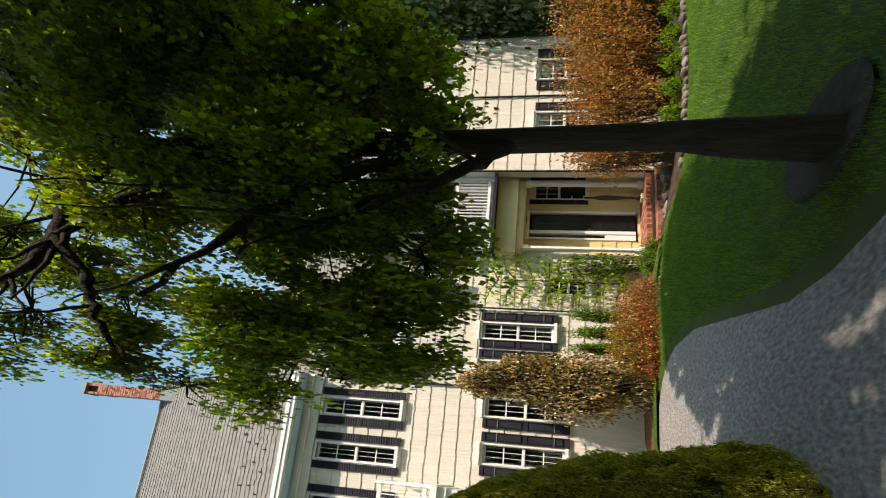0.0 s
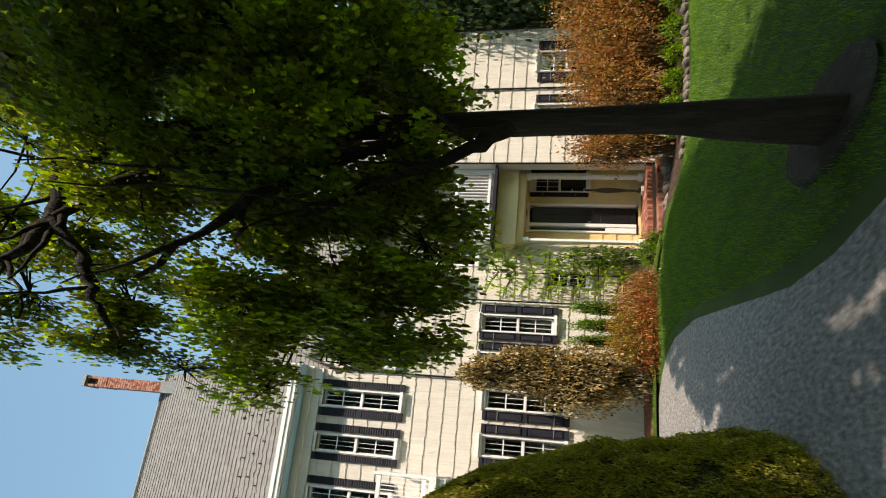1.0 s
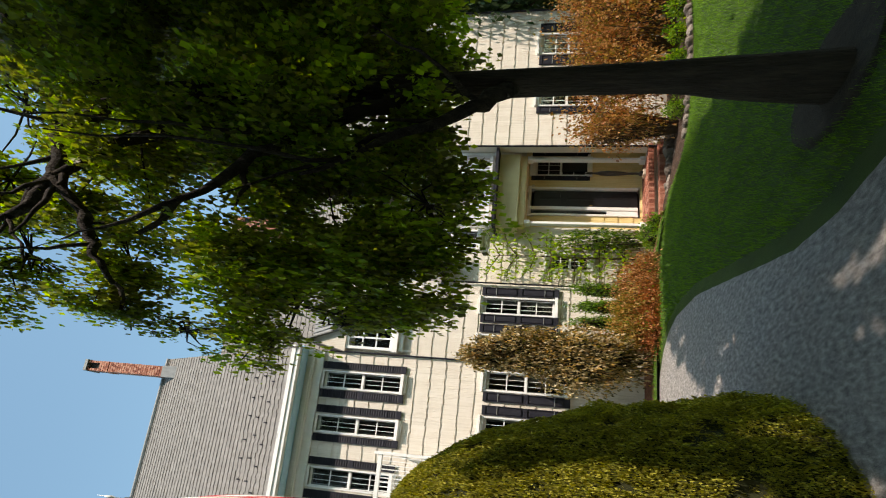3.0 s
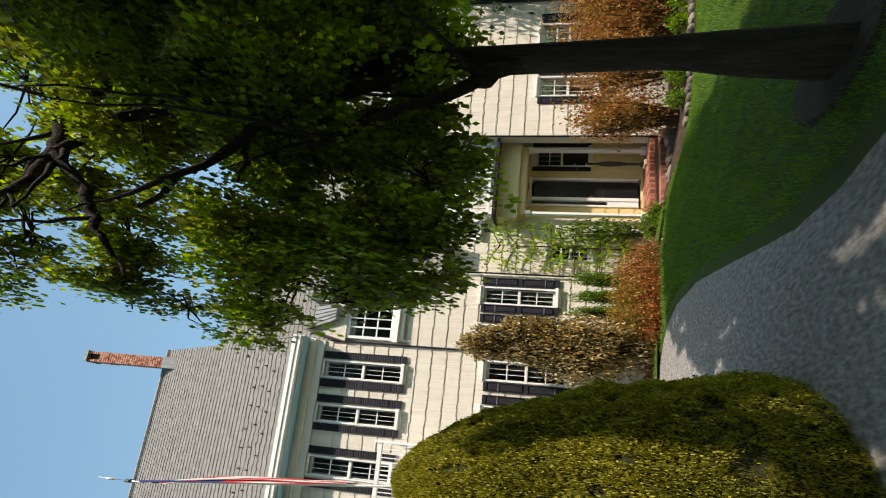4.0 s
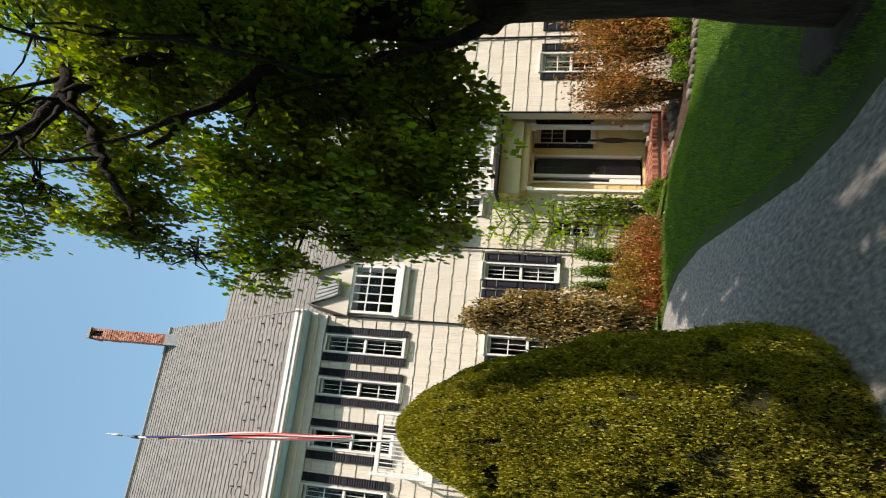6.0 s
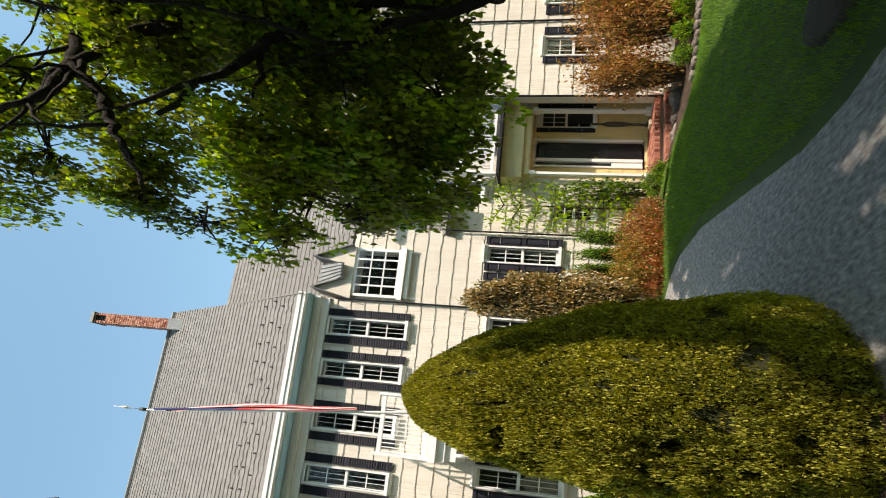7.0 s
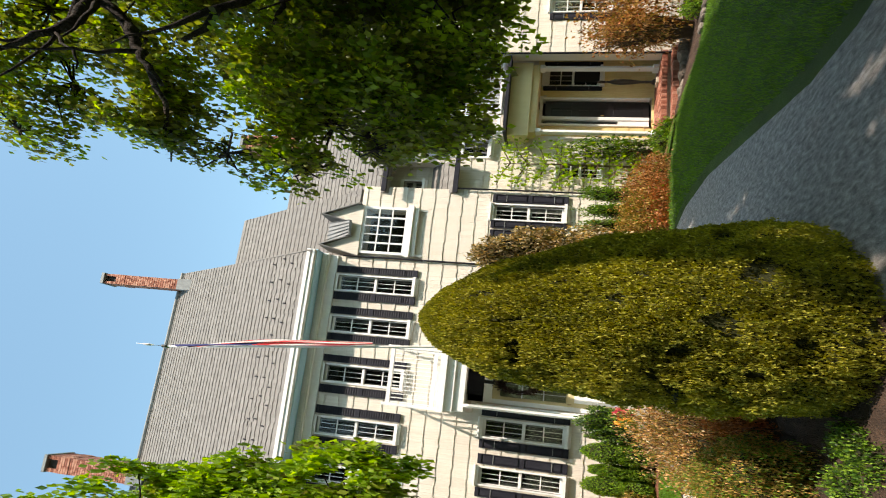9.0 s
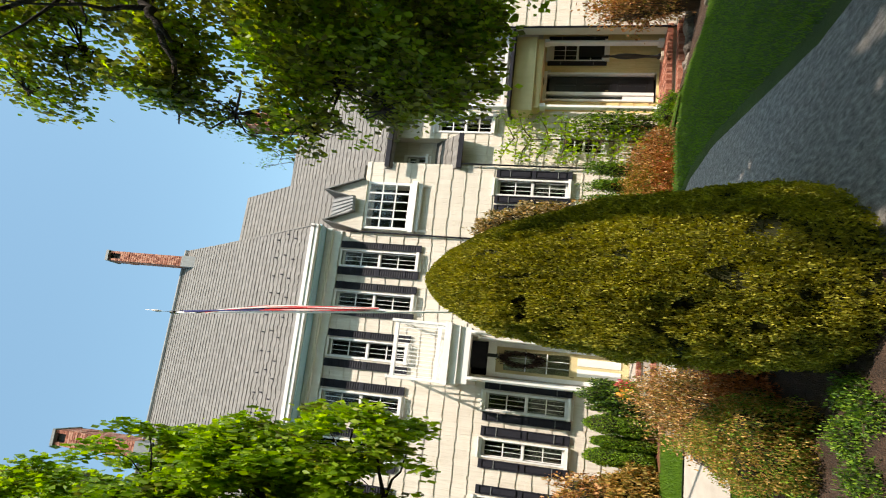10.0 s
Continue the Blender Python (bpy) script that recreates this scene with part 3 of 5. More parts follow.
def shutter(x0, x1, z0, z1, y, louvred=True):
    """A pair-half of a shutter: stiles, rails and slats or raised panels."""
    s, zm = 0.016, z0 + (z1 - z0) * 0.5
    d = y - 0.062
    bm = boxes((x0, x0 + s, d, y - 0.03, z0, z1), (x1 - s, x1, d, y - 0.03, z0, z1),
               *[(x0 + s, x1 - s, d, y - 0.03, a, b) for a, b in ((z0, z0 + 0.09), (zm - 0.04, zm + 0.04), (z1 - 0.07, z1))])
    sh = part("shutter", bm, BLACK, house, "black louvred wooden shutter" if louvred else "black panelled wooden shutter")
    part("backing", boxes((x0 + s, x1 - s, y - 0.036, y - 0.031, z0 + 0.09, z1 - 0.07)), BLACK, sh)
    bm = bmesh.new()
    if louvred:
        for a, b in ((z0 + 0.09, zm - 0.04), (zm + 0.04, z1 - 0.07)):
            n = int((b - a) / 0.05)
            for i in range(n):
                zz = a + (b - a) * (i + 0.5) / n
                v = [bm.verts.new(p) for p in ((x0 + s, d + 0.003, zz - 0.024), (x1 - s, d + 0.003, zz - 0.024), (x1 - s, y - 0.037, zz + 0.018), (x0 + s, y - 0.037, zz + 0.018),
                                               (x0 + s, d + 0.003, zz - 0.016), (x1 - s, d + 0.003, zz - 0.016), (x1 - s, y - 0.037, zz + 0.026), (x0 + s, y - 0.037, zz + 0.026))]
                for q in ((4, 5, 6, 7), (3, 2, 1, 0), (0, 1, 5, 4)):
                    bm.faces.new([v[k] for k in q])
        part("slats", bm, BLACK, sh)["kind"] = "stuff"
    else:
        for a, b in ((z0 + 0.12, zm - 0.07), (zm + 0.07, z1 - 0.1)):
            part("panel", box(bmesh.new(), x0 + s + 0.012, x1 - s - 0.012, d + 0.008, y - 0.036, a, b, bevel=0.008), BLACK, sh)
    for zz in (z1 - 0.3, z0 + 0.28):
        part("hinge", boxes((x0 + 0.01, x1 - 0.01, d - 0.006, d, zz, zz + 0.015)), BLACK if louvred else LEAD, sh)
    return sh


def dressed(lsh, frame_x, rsh, z0, z1, y, louvred, curtain=0.2, **kw):
    """A window with its shutters: spans along x."""
    a, b = frame_x
    h = (a + 0.03, b - 0.03, z0 + 0.1, z1 - 0.06)
    window(h[0], h[1], h[2], h[3], y, curtain=curtain, casing=0.03, cz=0.06, **kw)
    for s in (lsh, rsh):
        if s:
            shutter(s[0], s[1], z0 + 0.02, z1 - 0.02, y, louvred)
    return h


Y0 = 12.05
UP = [((0.49, 0.65), (0.67, 1.04), (1.07, 1.21)), ((-0.36, -0.22), (-0.2, 0.16), (0.19, 0.34)), ((-1.42, -1.26), (-1.22, -0.83), (-0.8, -0.66)),
      ((-2.43, -2.27), (-2.24, -1.87), (-1.83, -1.67)), ((-3.3, -3.15), (-3.12, -2.78), (-2.74, -2.58)), ((-4.3, -4.15), (-4.12, -3.75), (-3.72, -3.57))]
LOW = [((0.67, 0.85), (0.87, 1.27), (1.29, 1.4)), ((-0.2, -0.02), (0.0, 0.4), (0.42, 0.6)),
       ((-2.1, -1.94), (-1.92, -1.54), (-1.51, -1.37)), ((-2.96, -2.8), (-2.77, -2.42), (-2.38, -2.2)), ((-4.0, -3.85), (-3.82, -3.45), (-3.42, -3.26))]


def hole(fx, z0, z1):
    return (fx[0] + 0.03, fx[1] - 0.03, z0 + 0.1, z1 - 0.06)


def main_block():
    holes = [hole(f, 4.62, 6.42) for _, f, _ in UP] + [hole(f, 1.38, 3.08) for _, f, _ in LOW] + [(-1.26, -0.6, 0.35, 3.4)]
    wall(-6.0, 1.42, -0.2, 6.6, Y0, holes, start=0.12, label="cream shake wall of the main block")
    for i, (l, f, r) in enumerate(UP):
        dressed(l, f, r, 4.62, 6.42, Y0, True, 0.22 if i % 2 else 0.12)
    for l, f, r in LOW:
        dressed(l, f, r, 1.38, 3.08, Y0, False, 0.15)
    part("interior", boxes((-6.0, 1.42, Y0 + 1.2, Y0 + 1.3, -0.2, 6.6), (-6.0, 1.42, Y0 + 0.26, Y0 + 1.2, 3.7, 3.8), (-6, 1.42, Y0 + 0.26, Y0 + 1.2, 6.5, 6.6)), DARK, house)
    part("wall", boxes((1.17, 1.42, Y0 + 0.25, 20.0, -0.2, 6.6), (-6.0, -5.75, Y0 + 0.25, 20, -0.2, 6.6), (-5.75, 1.17, 19.75, 20, -0.2, 6.6)), SHEATH, house)
    # gable
    bm = bmesh.new()
    v = [bm.verts.new((x, y, z)) for x in (1.2, 1.4) for y, z in ((12.06, 6.6), (16.0, 12.7), (19.9, 6.6))]
    bm.faces.new(v[:3][::-1]), bm.faces.new(v[3:])
    for i in range(3):
        bm.faces.new((v[i], v[(i + 1) % 3], v[3 + (i + 1) % 3], v[3 + i]))
    part("gable_wall", bm, SHEATH, house)
    # corner board and downpipe
    part("downpipe", tube(bmesh.new(), [(1.43, 11.98, -0.05), (1.43, 11.98, 6.3)], [0.03, 0.03], 10, 0.6), BLACK, house, "dark slim downpipe")
    # cornice
    part("cornice", boxes((-6.0, 1.42, Y0 - 0.06, Y0, 6.42, 6.62), (-6.0, 1.44, Y0 - 0.14, Y0 - 0.06, 6.6, 6.74)), TRIM, house, "white boxed cornice with dentils")
    part("soffit", boxes((-6.0, 1.44, 11.62, Y0, 6.74, 6.8)), SOFFIT, house, "soffit with the blue of its shade in the colour")
    bm = bmesh.new()
    x = -5.98
    while x < 1.38:
        box(bm, x, x + 0.024, Y0 - 0.18, Y0 - 0.14, 6.63, 6.71)
        x += 0.05
    part("dentils", bm, TRIM, house)["kind"] = "stuff"
    part("gutter", boxes((-6.05, 1.42, 11.5, 11.62, 6.76, 6.88), (-6.05, 1.42, 11.48, 11.52, 6.84, 6.92)), TRIM, house, "white box gutter")
    front = slates("roof", (-6.1, 11.5, 6.9), (1.36, 11.5, 6.9), (-6.1, 16.0, 13.0), (1.46, 16.0, 12.8), 0.185, house, label="steep grey slate roof of the main block")
    slates("roof", (1.46, 20.4, 6.9), (-6.1, 20.4, 6.9), (1.46, 16.0, 12.8), (-6.1, 16.0, 13.0), 0.4, house, width=0.2)
    guard = None
    rng = random.Random(27)
    for r in range(3):
        for i in range(17):
            u = 0.075 + 0.05 * r + rng.uniform(-0.006, 0.006)
            x = -5.6 + 0.42 * i + 0.1 * (r % 2) + 0.05 * r + rng.uniform(-0.05, 0.05)
            y, z = 11.5 + 4.5 * u, 6.92 + 6.0 * u
            if guard is None:
                guard = part("snow_guard", boxes((x - 0.012, x + 0.012, y - 0.04, y, z - 0.02, z + 0.035), (x - 0.004, x + 0.004, y, y + 0.03, z + 0.01, z + 0.04)), BLACK, front, "small dark metal snow guard")
                first = (x, y, z)
            else:
                o = new("snow_guard", guard.data)
                o.parent = front
                o.matrix_parent_inverse = undo(front)
                o.location = (x - first[0], y - first[1], z - first[2])
    part("ridge_cap", tube(bmesh.new(), [(-6.1, 16.0, 13.02), (1.47, 16.0, 12.82)], [0.06, 0.06], 8), LEAD, house)
    part("bargeboard", raw_prism([(11.45, 6.78), (11.45, 6.9), (16.0, 12.78), (16.0, 12.6)], 1.36, 1.385, 0.06), SLATE, house)


def raw_prism(profile, x0, x1, lean=0.0):
    """A board with the profile in y, z, from x0 to x1."""
    bm = bmesh.new()
    a = [bm.verts.new((x0 + lean * (y - 11.45) / 4.55, y, z)) for y, z in profile]
    b = [bm.verts.new((x1 + lean * (y - 11.45) / 4.55, y, z)) for y, z in profile]
    bm.faces.new(a), bm.faces.new(b[::-1])
    for i in range(len(a)):
        j = (i + 1) % len(a)
        bm.faces.new((a[j], a[i], b[i], b[j]))
    bmesh.ops.recalc_face_normals(bm, faces=bm.faces)
    return bm


def chimney(x0, x1, y0, y1, z0, z1, label):
    """A brick stack with corbelled courses, arched flue opening and lead flashing."""
    ch = part("chimney", boxes((x0 + 0.008, x1 - 0.008, y0 + 0.02, y1 - 0.02, z0, z1 - 0.5)), MORTAR, house, label)
    verts, faces = [], []
    rng = random.Random(int(x0 * 100))

    def brick(a, b, c, d, e, f):
        k = len(verts)
        verts.extend([(x, y, z) for z in (e, f) for y in (c, d) for x in (a, b)])
        faces.extend([tuple(k + i for i in q) for q in ((0, 2, 3, 1), (4, 5, 7, 6), (0, 1, 5, 4), (1, 3, 7, 5), (3, 2, 6, 7), (2, 0, 4, 6))])
    z, i = z0, 0
    bw = 0.22 * SQ
    while z < z1 - 0.5:
        proud = 0.012 if z > z1 - 0.85 else 0.0
        x = x0 - (bw / 2 if i % 2 else 0)
        while x < x1:
            a, b = max(x, x0), min(x + bw - 0.004, x1)
            if b - a > 0.01:
                brick(a - proud * 0.3, b + proud * 0.3, y0 - proud - rng.random() * 0.004, y0 + 0.1, z, z + 0.062)
            x += bw
        for yy in np.arange(y0 + 0.1, y1, 0.22):
            for xa, xb in ((x0 - proud, x0 + 0.03), (x1 - 0.03, x1 + proud)):
                brick(xa, xb, yy, min(yy + 0.21, y1), z, z + 0.062)
        z += 0.075
        i += 1
    w = (x1 - x0) * 0.22
    for a, b in ((x0, x0 + w), (x1 - w, x1)):
        zz = z
        while zz < z1 - 0.1:
            brick(a, b, y0, y1, zz, zz + 0.062)
            zz += 0.075
    brick(x0, x1, y1 - 0.1, y1, z, z1 - 0.1)
    raw("bricks", verts, faces, BRICK, ch, "red and orange bricks in stretcher courses", "stuff")
    part("cap", boxes((x0 - 0.02, x1 + 0.02, y0 - 0.05, y1 + 0.05, z1 - 0.1, z1), bevel=0.006), LEAD, ch, "grey stone slab cap")
    # Near-black block in the flue opening, in place of its shade.
    part("flue_shade", boxes((x0 + w, x1 - w, y0 + 0.09, y1 - 0.1, z, z1 - 0.1)), DARK, ch)
    part("flashing", boxes((x0 - 0.015, x1 + 0.015, y0 - 0.03, y1, z0 - 0.2, z0 + 0.28)), LEAD, ch, "dull lead flashing")


def mid_block():
    """The lower middle part with its double-gabled bay window."""
    z0, z1 = 1.66, 3.26
    lw = [((2.24, 2.4), (2.41, 2.78), (2.8, 2.97)), ((1.55, 1.72), (1.74, 2.0), (2.03, 2.2))]
    holes = [hole(f, z0, z1) for _, f, _ in lw] + [(1.565, 2.5, 5.05, 5.93)]
    wall(1.44, 3.05, -0.5, 6.1, Y0 + 0.05, holes, start=0.16, label="cream shake wall of the middle block", single=(1.44, 3.05, 3.0, 5.4))
    for l, f, r in lw:
        dressed(l, f, r, z0, z1, Y0 + 0.05, False, 0.2)
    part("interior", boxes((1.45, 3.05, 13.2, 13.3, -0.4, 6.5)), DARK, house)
    part("downpipe", tube(bmesh.new(), [(3.05, 12.0, -0.2), (3.05, 12.0, 4.1)], [0.03, 0.03], 10, 0.5), BLACK, house, "dark slim downpipe")
    # bay window of many panes
    y = 11.98
    bm = boxes((1.51, 1.565, y, 12.1, 5.01, 5.99), (2.5, 2.555, y, 12.1, 5.01, 5.99), (1.565, 2.5, y, 12.1, 5.93, 5.99), (1.565, 2.5, y, 12.1, 4.99, 5.05))
    w = part("window", bm, TRIM, house, "white bay window of five lights")
    bm = bmesh.new()
    for i in range(1, 5):
        x = 1.565 + 0.935 * i / 5
        t = 0.016 if i in (1, 4) else 0.008
        box(bm, x - t, x + t, y + 0.004, y + 0.05, 5.05, 5.93)
    for i in (1, 2):
        z = 5.05 + 0.88 * i / 3
        box(bm, 1.565, 2.5, y + 0.006, y + 0.045, z - 0.013, z + 0.013)
    part("muntins", bm, TRIM, w)
    g = part("pane", boxes((1.565, 2.5, y + 0.02, y + 0.026, 5.05, 5.93)), GLASS, w)
    g.visible_shadow = False
    part("sill", boxes((1.48, 2.6, y - 0.04, 12.09, 4.88, 4.99), (1.51, 2.57, y + 0.02, 12.09, 4.78, 4.88)), TRIM, w)
    part("bracket", raw_prism([(12.08, 4.6), (11.98, 4.86), (12.08, 4.86)], 2.51, 2.55), TRIM, w)
    part("bracket", raw_prism([(12.08, 4.6), (11.98, 4.86), (12.08, 4.86)], 1.52, 1.56), TRIM, w)
    # double gable front
    bm = bmesh.new()
    prof = [(1.44, 5.99), (2.57, 5.99), (2.57, 6.12), (2.3, 6.84), (2.16, 6.22), (1.84, 6.2), (1.62, 6.8), (1.44, 6.02)]
    f = [bm.verts.new((x, 11.95, z)) for x, z in prof]
    b = [bm.verts.new((x, 12.4, z)) for x, z in prof]
    bm.faces.new(f[::-1]), bm.faces.new(b)
    for i in range(len(f)):
        j = (i + 1) % len(f)
        bm.faces.new((f[i], f[j], b[j], b[i]))
    part("gable_wall", bm, SHAKE, house, "cream double gable over the bay window")
    for a, c in (((2.59, 6.04), (2.3, 6.87)), ((2.3, 6.87), (2.15, 6.2)), ((1.85, 6.17), (1.62, 6.83)), ((1.62, 6.83), (1.42, 5.96))):
        bm = bmesh.new()
        v = []
        for y2, drop in ((11.86, 0), (13.3, 0)):
            for (x, z) in (a, c):
                v.append(bm.verts.new((x, y2, z)))
                v.append(bm.verts.new((x, y2, z + 0.06)))
        for q in ((0, 2, 3, 1), (4, 5, 7, 6), (1, 3, 7, 5), (0, 4, 6, 2), (0, 1, 5, 4), (2, 6, 7, 3)):
            bm.faces.new([v[i] for i in q])
        part("gable_roof", bm, SLATE, house, "small slate slope over the bay window")
        bm = bmesh.new()
        v = [bm.verts.new((x, y2, z + dz)) for y2 in (11.84, 11.862) for (x, z) in (a, c) for dz in (-0.02, 0.02)]
        for q in ((0, 2, 3, 1), (4, 5, 7, 6), (1, 3, 7, 5), (0, 4, 6, 2), (0, 1, 5, 4), (2, 6, 7, 3)):
            bm.faces.new([v[i] for i in q])
        part("bargeboard", bm, LEAD, house, "thin grey bargeboard")
    # seamed metal hood between the gables
    bm = bmesh.new()
    top, bot = [(1.72, 12.25, 6.84), (2.2, 12.25, 6.84)], [(1.84, 11.8, 6.2), (2.17, 11.8, 6.22)]
    v = [bm.verts.new(p) for p in (*bot, top[1], top[0])]
    bm.faces.new(v)
    u = [bm.verts.new((p.co.x, p.co.y + 0.02, p.co.z - 0.05)) for p in v]
    bm.faces.new(u[::-1])
    for i in range(4):
        bm.faces.new((v[i], u[i], u[(i + 1) % 4], v[(i + 1) % 4]))
    hood = part("hood", bm, LEAD, house, "grey seamed metal hood")
    bm = bmesh.new()
    for i in range(6):
        t = i / 5
        tube(bm, [Vector(bot[0]).lerp(Vector(bot[1]), t) + Vector((0, -0.01, 0.01)), Vector(top[0]).lerp(Vector(top[1]), t) + Vector((0, -0.01, 0.01))], [0.012, 0.012], 5, 0.6)
    part("seams", bm, LEAD, hood)
    # roofs
    slates("roof", (1.44, 12.1, 6.16), (2.97, 12.1, 6.14), (1.44, 15.2, 10.72), (2.97, 15.2, 10.68), 0.185, house, single=300, label="grey slate roof of the middle block")
    slates("roof", (2.9, 12.0, 5.6), (10.2, 11.9, 5.6), (2.9, 15.2, 9.45), (10.2, 15.2, 9.45), 0.19, house, label="lower grey slate roof over the wing")
    slates("roof", (10.2, 18.4, 5.6), (1.44, 18.4, 5.6), (10.2, 15.2, 9.45), (1.44, 15.2, 9.45), 0.4, house, width=0.2)
    bm = bmesh.new()
    v = [bm.verts.new(p) for p in ((2.95, 12.2, 6.0), (2.97, 15.2, 10.68), (2.97, 18.0, 6.0))]
    bm.faces.new(v)
    part("gable_wall", bm, SHAKE, house)
    part("gutter", boxes((2.86, 4.6, 11.78, 11.86, 5.52, 5.62)), BLACK, house, "black eave gutter")
    # recessed little window above a pent roof
    wall(3.06, 3.75, 4.4, 5.7, 12.6, [(3.14, 3.38, 4.92, 5.36)], start=0.1, label="recessed cream wall under the eave")
    window(3.14, 3.38, 4.92, 5.36, 12.6, cols=3, rows=1, casing=0.03, hood=False)
    part("interior", boxes((3.06, 3.75, 13.2, 13.3, 4.0, 5.7)), DARK, house)
    slates("pent_roof", (2.96, 12.0, 4.1), (3.72, 12.0, 4.1), (2.96, 12.58, 4.72), (3.72, 12.58, 4.72), 0.2, house, label="short slate pent roof")
    part("pent_edge", boxes((2.95, 3.73, 11.95, 12.0, 4.0, 4.1)), BLACK, house)


def porch_and_wing():
    yw = 12.7
    door = (5.06, 5.5, 0.08, 2.36)
    side = (4.9, 5.0, 0.1, 2.36)
    pw = (5.86, 6.28, 1.18, 2.34)
    ye = 12.3
    upw = (3.9, 4.28, 3.46, 4.65)
    low = (3.5, 3.82, 1.1, 1.9)
    wall(4.42, 6.7, -0.5, 2.56, yw, [(4.86, 5.54, 0.05, 2.4), pw], start=0.1, label="pale yellow shake wall inside the porch, warm bounce in its colour", mat=YELLOW_SHAKE)
    wall(4.42, 6.7, 2.56, 6.2, yw, [(5.2, 5.6, 3.46, 4.7)], start=0.1, label="cream shake wall above the porch")
    wall(3.05, 3.72, -0.5, 4.1, ye, [low[:1] + (3.72,) + low[2:]], start=0.1, label="cream shake wall behind the trained tree")
    wall(3.72, 4.42, -0.5, 6.0, ye, [(3.72,) + low[1:], upw], start=0.1, label="cream shake wall beside the porch")
    part("wall", boxes((4.3, 4.42, ye + 0.25, yw + 0.1, -0.5, 6.0)), SHEATH, house)
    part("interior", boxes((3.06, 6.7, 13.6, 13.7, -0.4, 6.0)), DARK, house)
    window(*pw[:2], *pw[2:], yw, casing=0.035, curtain=0.1)
    shutter(5.72, 5.82, 1.12, 2.42, yw, False)
    shutter(6.33, 6.43, 1.12, 2.42, yw, False)
    window(*upw, ye, casing=0.04, curtain=0.1)
    window(5.2, 5.6, 3.46, 4.7, yw, casing=0.04, curtain=0.1)
    window(*low, ye, casing=0.03)
    # door
    d = part("door", boxes((5.08, 5.48, yw + 0.02, yw + 0.07, 0.1, 2.34)), DOORBLACK, house, "black panelled entrance door")
    for a, b in ((5.12, 5.26), (5.3, 5.44)):
        for c, e in ((0.25, 0.85), (1.0, 1.6), (1.75, 2.2)):
            part("panel", boxes((a, b, yw + 0.008, yw + 0.02, c, e), bevel=0.004), DOORBLACK, d)
    part("handle", lathe(bmesh.new(), [(0.02, 0), (0.03, 0.02), (0.03, 0.05), (0.02, 0.07)], (5.12, yw - 0.02, 1.05), 10), BRASS, d, "brass door knob")
    part("frame", boxes((5.5, 5.54, yw - 0.06, yw + 0.1, 0.1, 2.42), (5.0, 5.07, yw - 0.06, yw + 0.1, 0.1, 2.42), (4.86, 4.9, yw - 0.06, yw + 0.1, 0.1, 2.42),
                        (4.84, 5.56, yw - 0.07, yw + 0.1, 2.4, 2.5), (4.9, 5.0, yw - 0.03, yw + 0.1, 0.1, 0.75)), TRIM, d)
    part("sidelight", boxes((4.91, 4.99, yw + 0.02, yw + 0.03, 0.75, 2.36)), GLASS, d)
    # deck of bricks on stone
    part("deck", boxes((4.35, 6.05, 11.6, 12.7, -0.5, 0.0)), MORTAR, house, "brick porch deck")
    # flat roof
    part("porch_roof", boxes((4.2, 5.98, 11.62, 12.7, 3.06, 3.12)), BLACK, house, "flat black-edged porch roof")
    part("fascia", boxes((4.26, 5.96, 11.9, 12.7, 2.62, 3.06), (4.36, 5.96, 11.98, 12.7, 2.5, 2.62)), YELLOW, house, "cream porch fascia with warm shade in its colour")
    part("ceiling", boxes((4.4, 5.95, 12.0, 12.7, 2.47, 2.5)), YELLOW, house)
    for x, w in ((4.4, 0.055), (5.9, 0.055)):
        post = part("post", boxes((x, x + w, 12.02, 12.16, 0.02, 2.47), bevel=0.006), TRIM, house, "white square porch post")
        part("base", boxes((x - 0.02, x + w + 0.02, 11.98, 12.2, 0.0, 0.12), bevel=0.006), TRIM, post)
        part("capital", boxes((x - 0.015, x + w + 0.015, 11.99, 12.19, 2.36, 2.47), bevel=0.006), TRIM, post)
    balustrade(4.3, 5.96, 11.9, 3.14, 0.86, back=12.66, n=22)
    # wing
    win = [((6.78, 6.93), (6.96, 7.46), (7.5, 7.68)), ((8.02, 8.26), (8.3, 8.86), (8.9, 9.12))]
    z0, z1 = 0.98, 2.34
    upper = (8.46, 9.1, 4.55, 5.5)
    wall(5.98, 9.52, -0.5, 5.6, 11.6, [hole(f, z0, z1) for _, f, _ in win] + [upper, (7.0, 7.5, 4.55, 5.5)], start=0.05, label="cream shake wall of the wing")
    for l, f, r in win:
        dressed(l, f, r, z0, z1, 11.6, False, 0.15)
    window(*upper, 11.6, casing=0.05)
    window(7.0, 7.5, 4.55, 5.5, 11.6, casing=0.05)
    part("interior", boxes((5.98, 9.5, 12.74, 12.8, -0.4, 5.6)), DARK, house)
    part("wall", boxes((9.27, 9.52, 11.85, 19.0, -0.5, 5.6), (1.42, 9.27, 18.2, 18.4, -0.5, 5.6)), SHEATH, house)
    bm = bmesh.new()
    v = [bm.verts.new((x, y, z)) for z in (-0.5, 5.6) for x, y in ((5.98, 11.61), (6.05, 11.61), (6.74, 12.7), (6.66, 12.7))]
    for q in ((3, 2, 1, 0), (4, 5, 6, 7), (0, 1, 5, 4), (1, 2, 6, 5), (2, 3, 7, 6), (3, 0, 4, 7)):
        bm.faces.new([v[i] for i in q])
    part("wall", bm, SHEATH, house)
    for x in (7.85, 5.97, 9.5):
        part("downpipe", tube(bmesh.new(), [(x, 11.54, -0.3), (x, 11.54, 5.5)], [0.03, 0.03], 10, 0.6), BLACK, house, "dark slim downpipe")
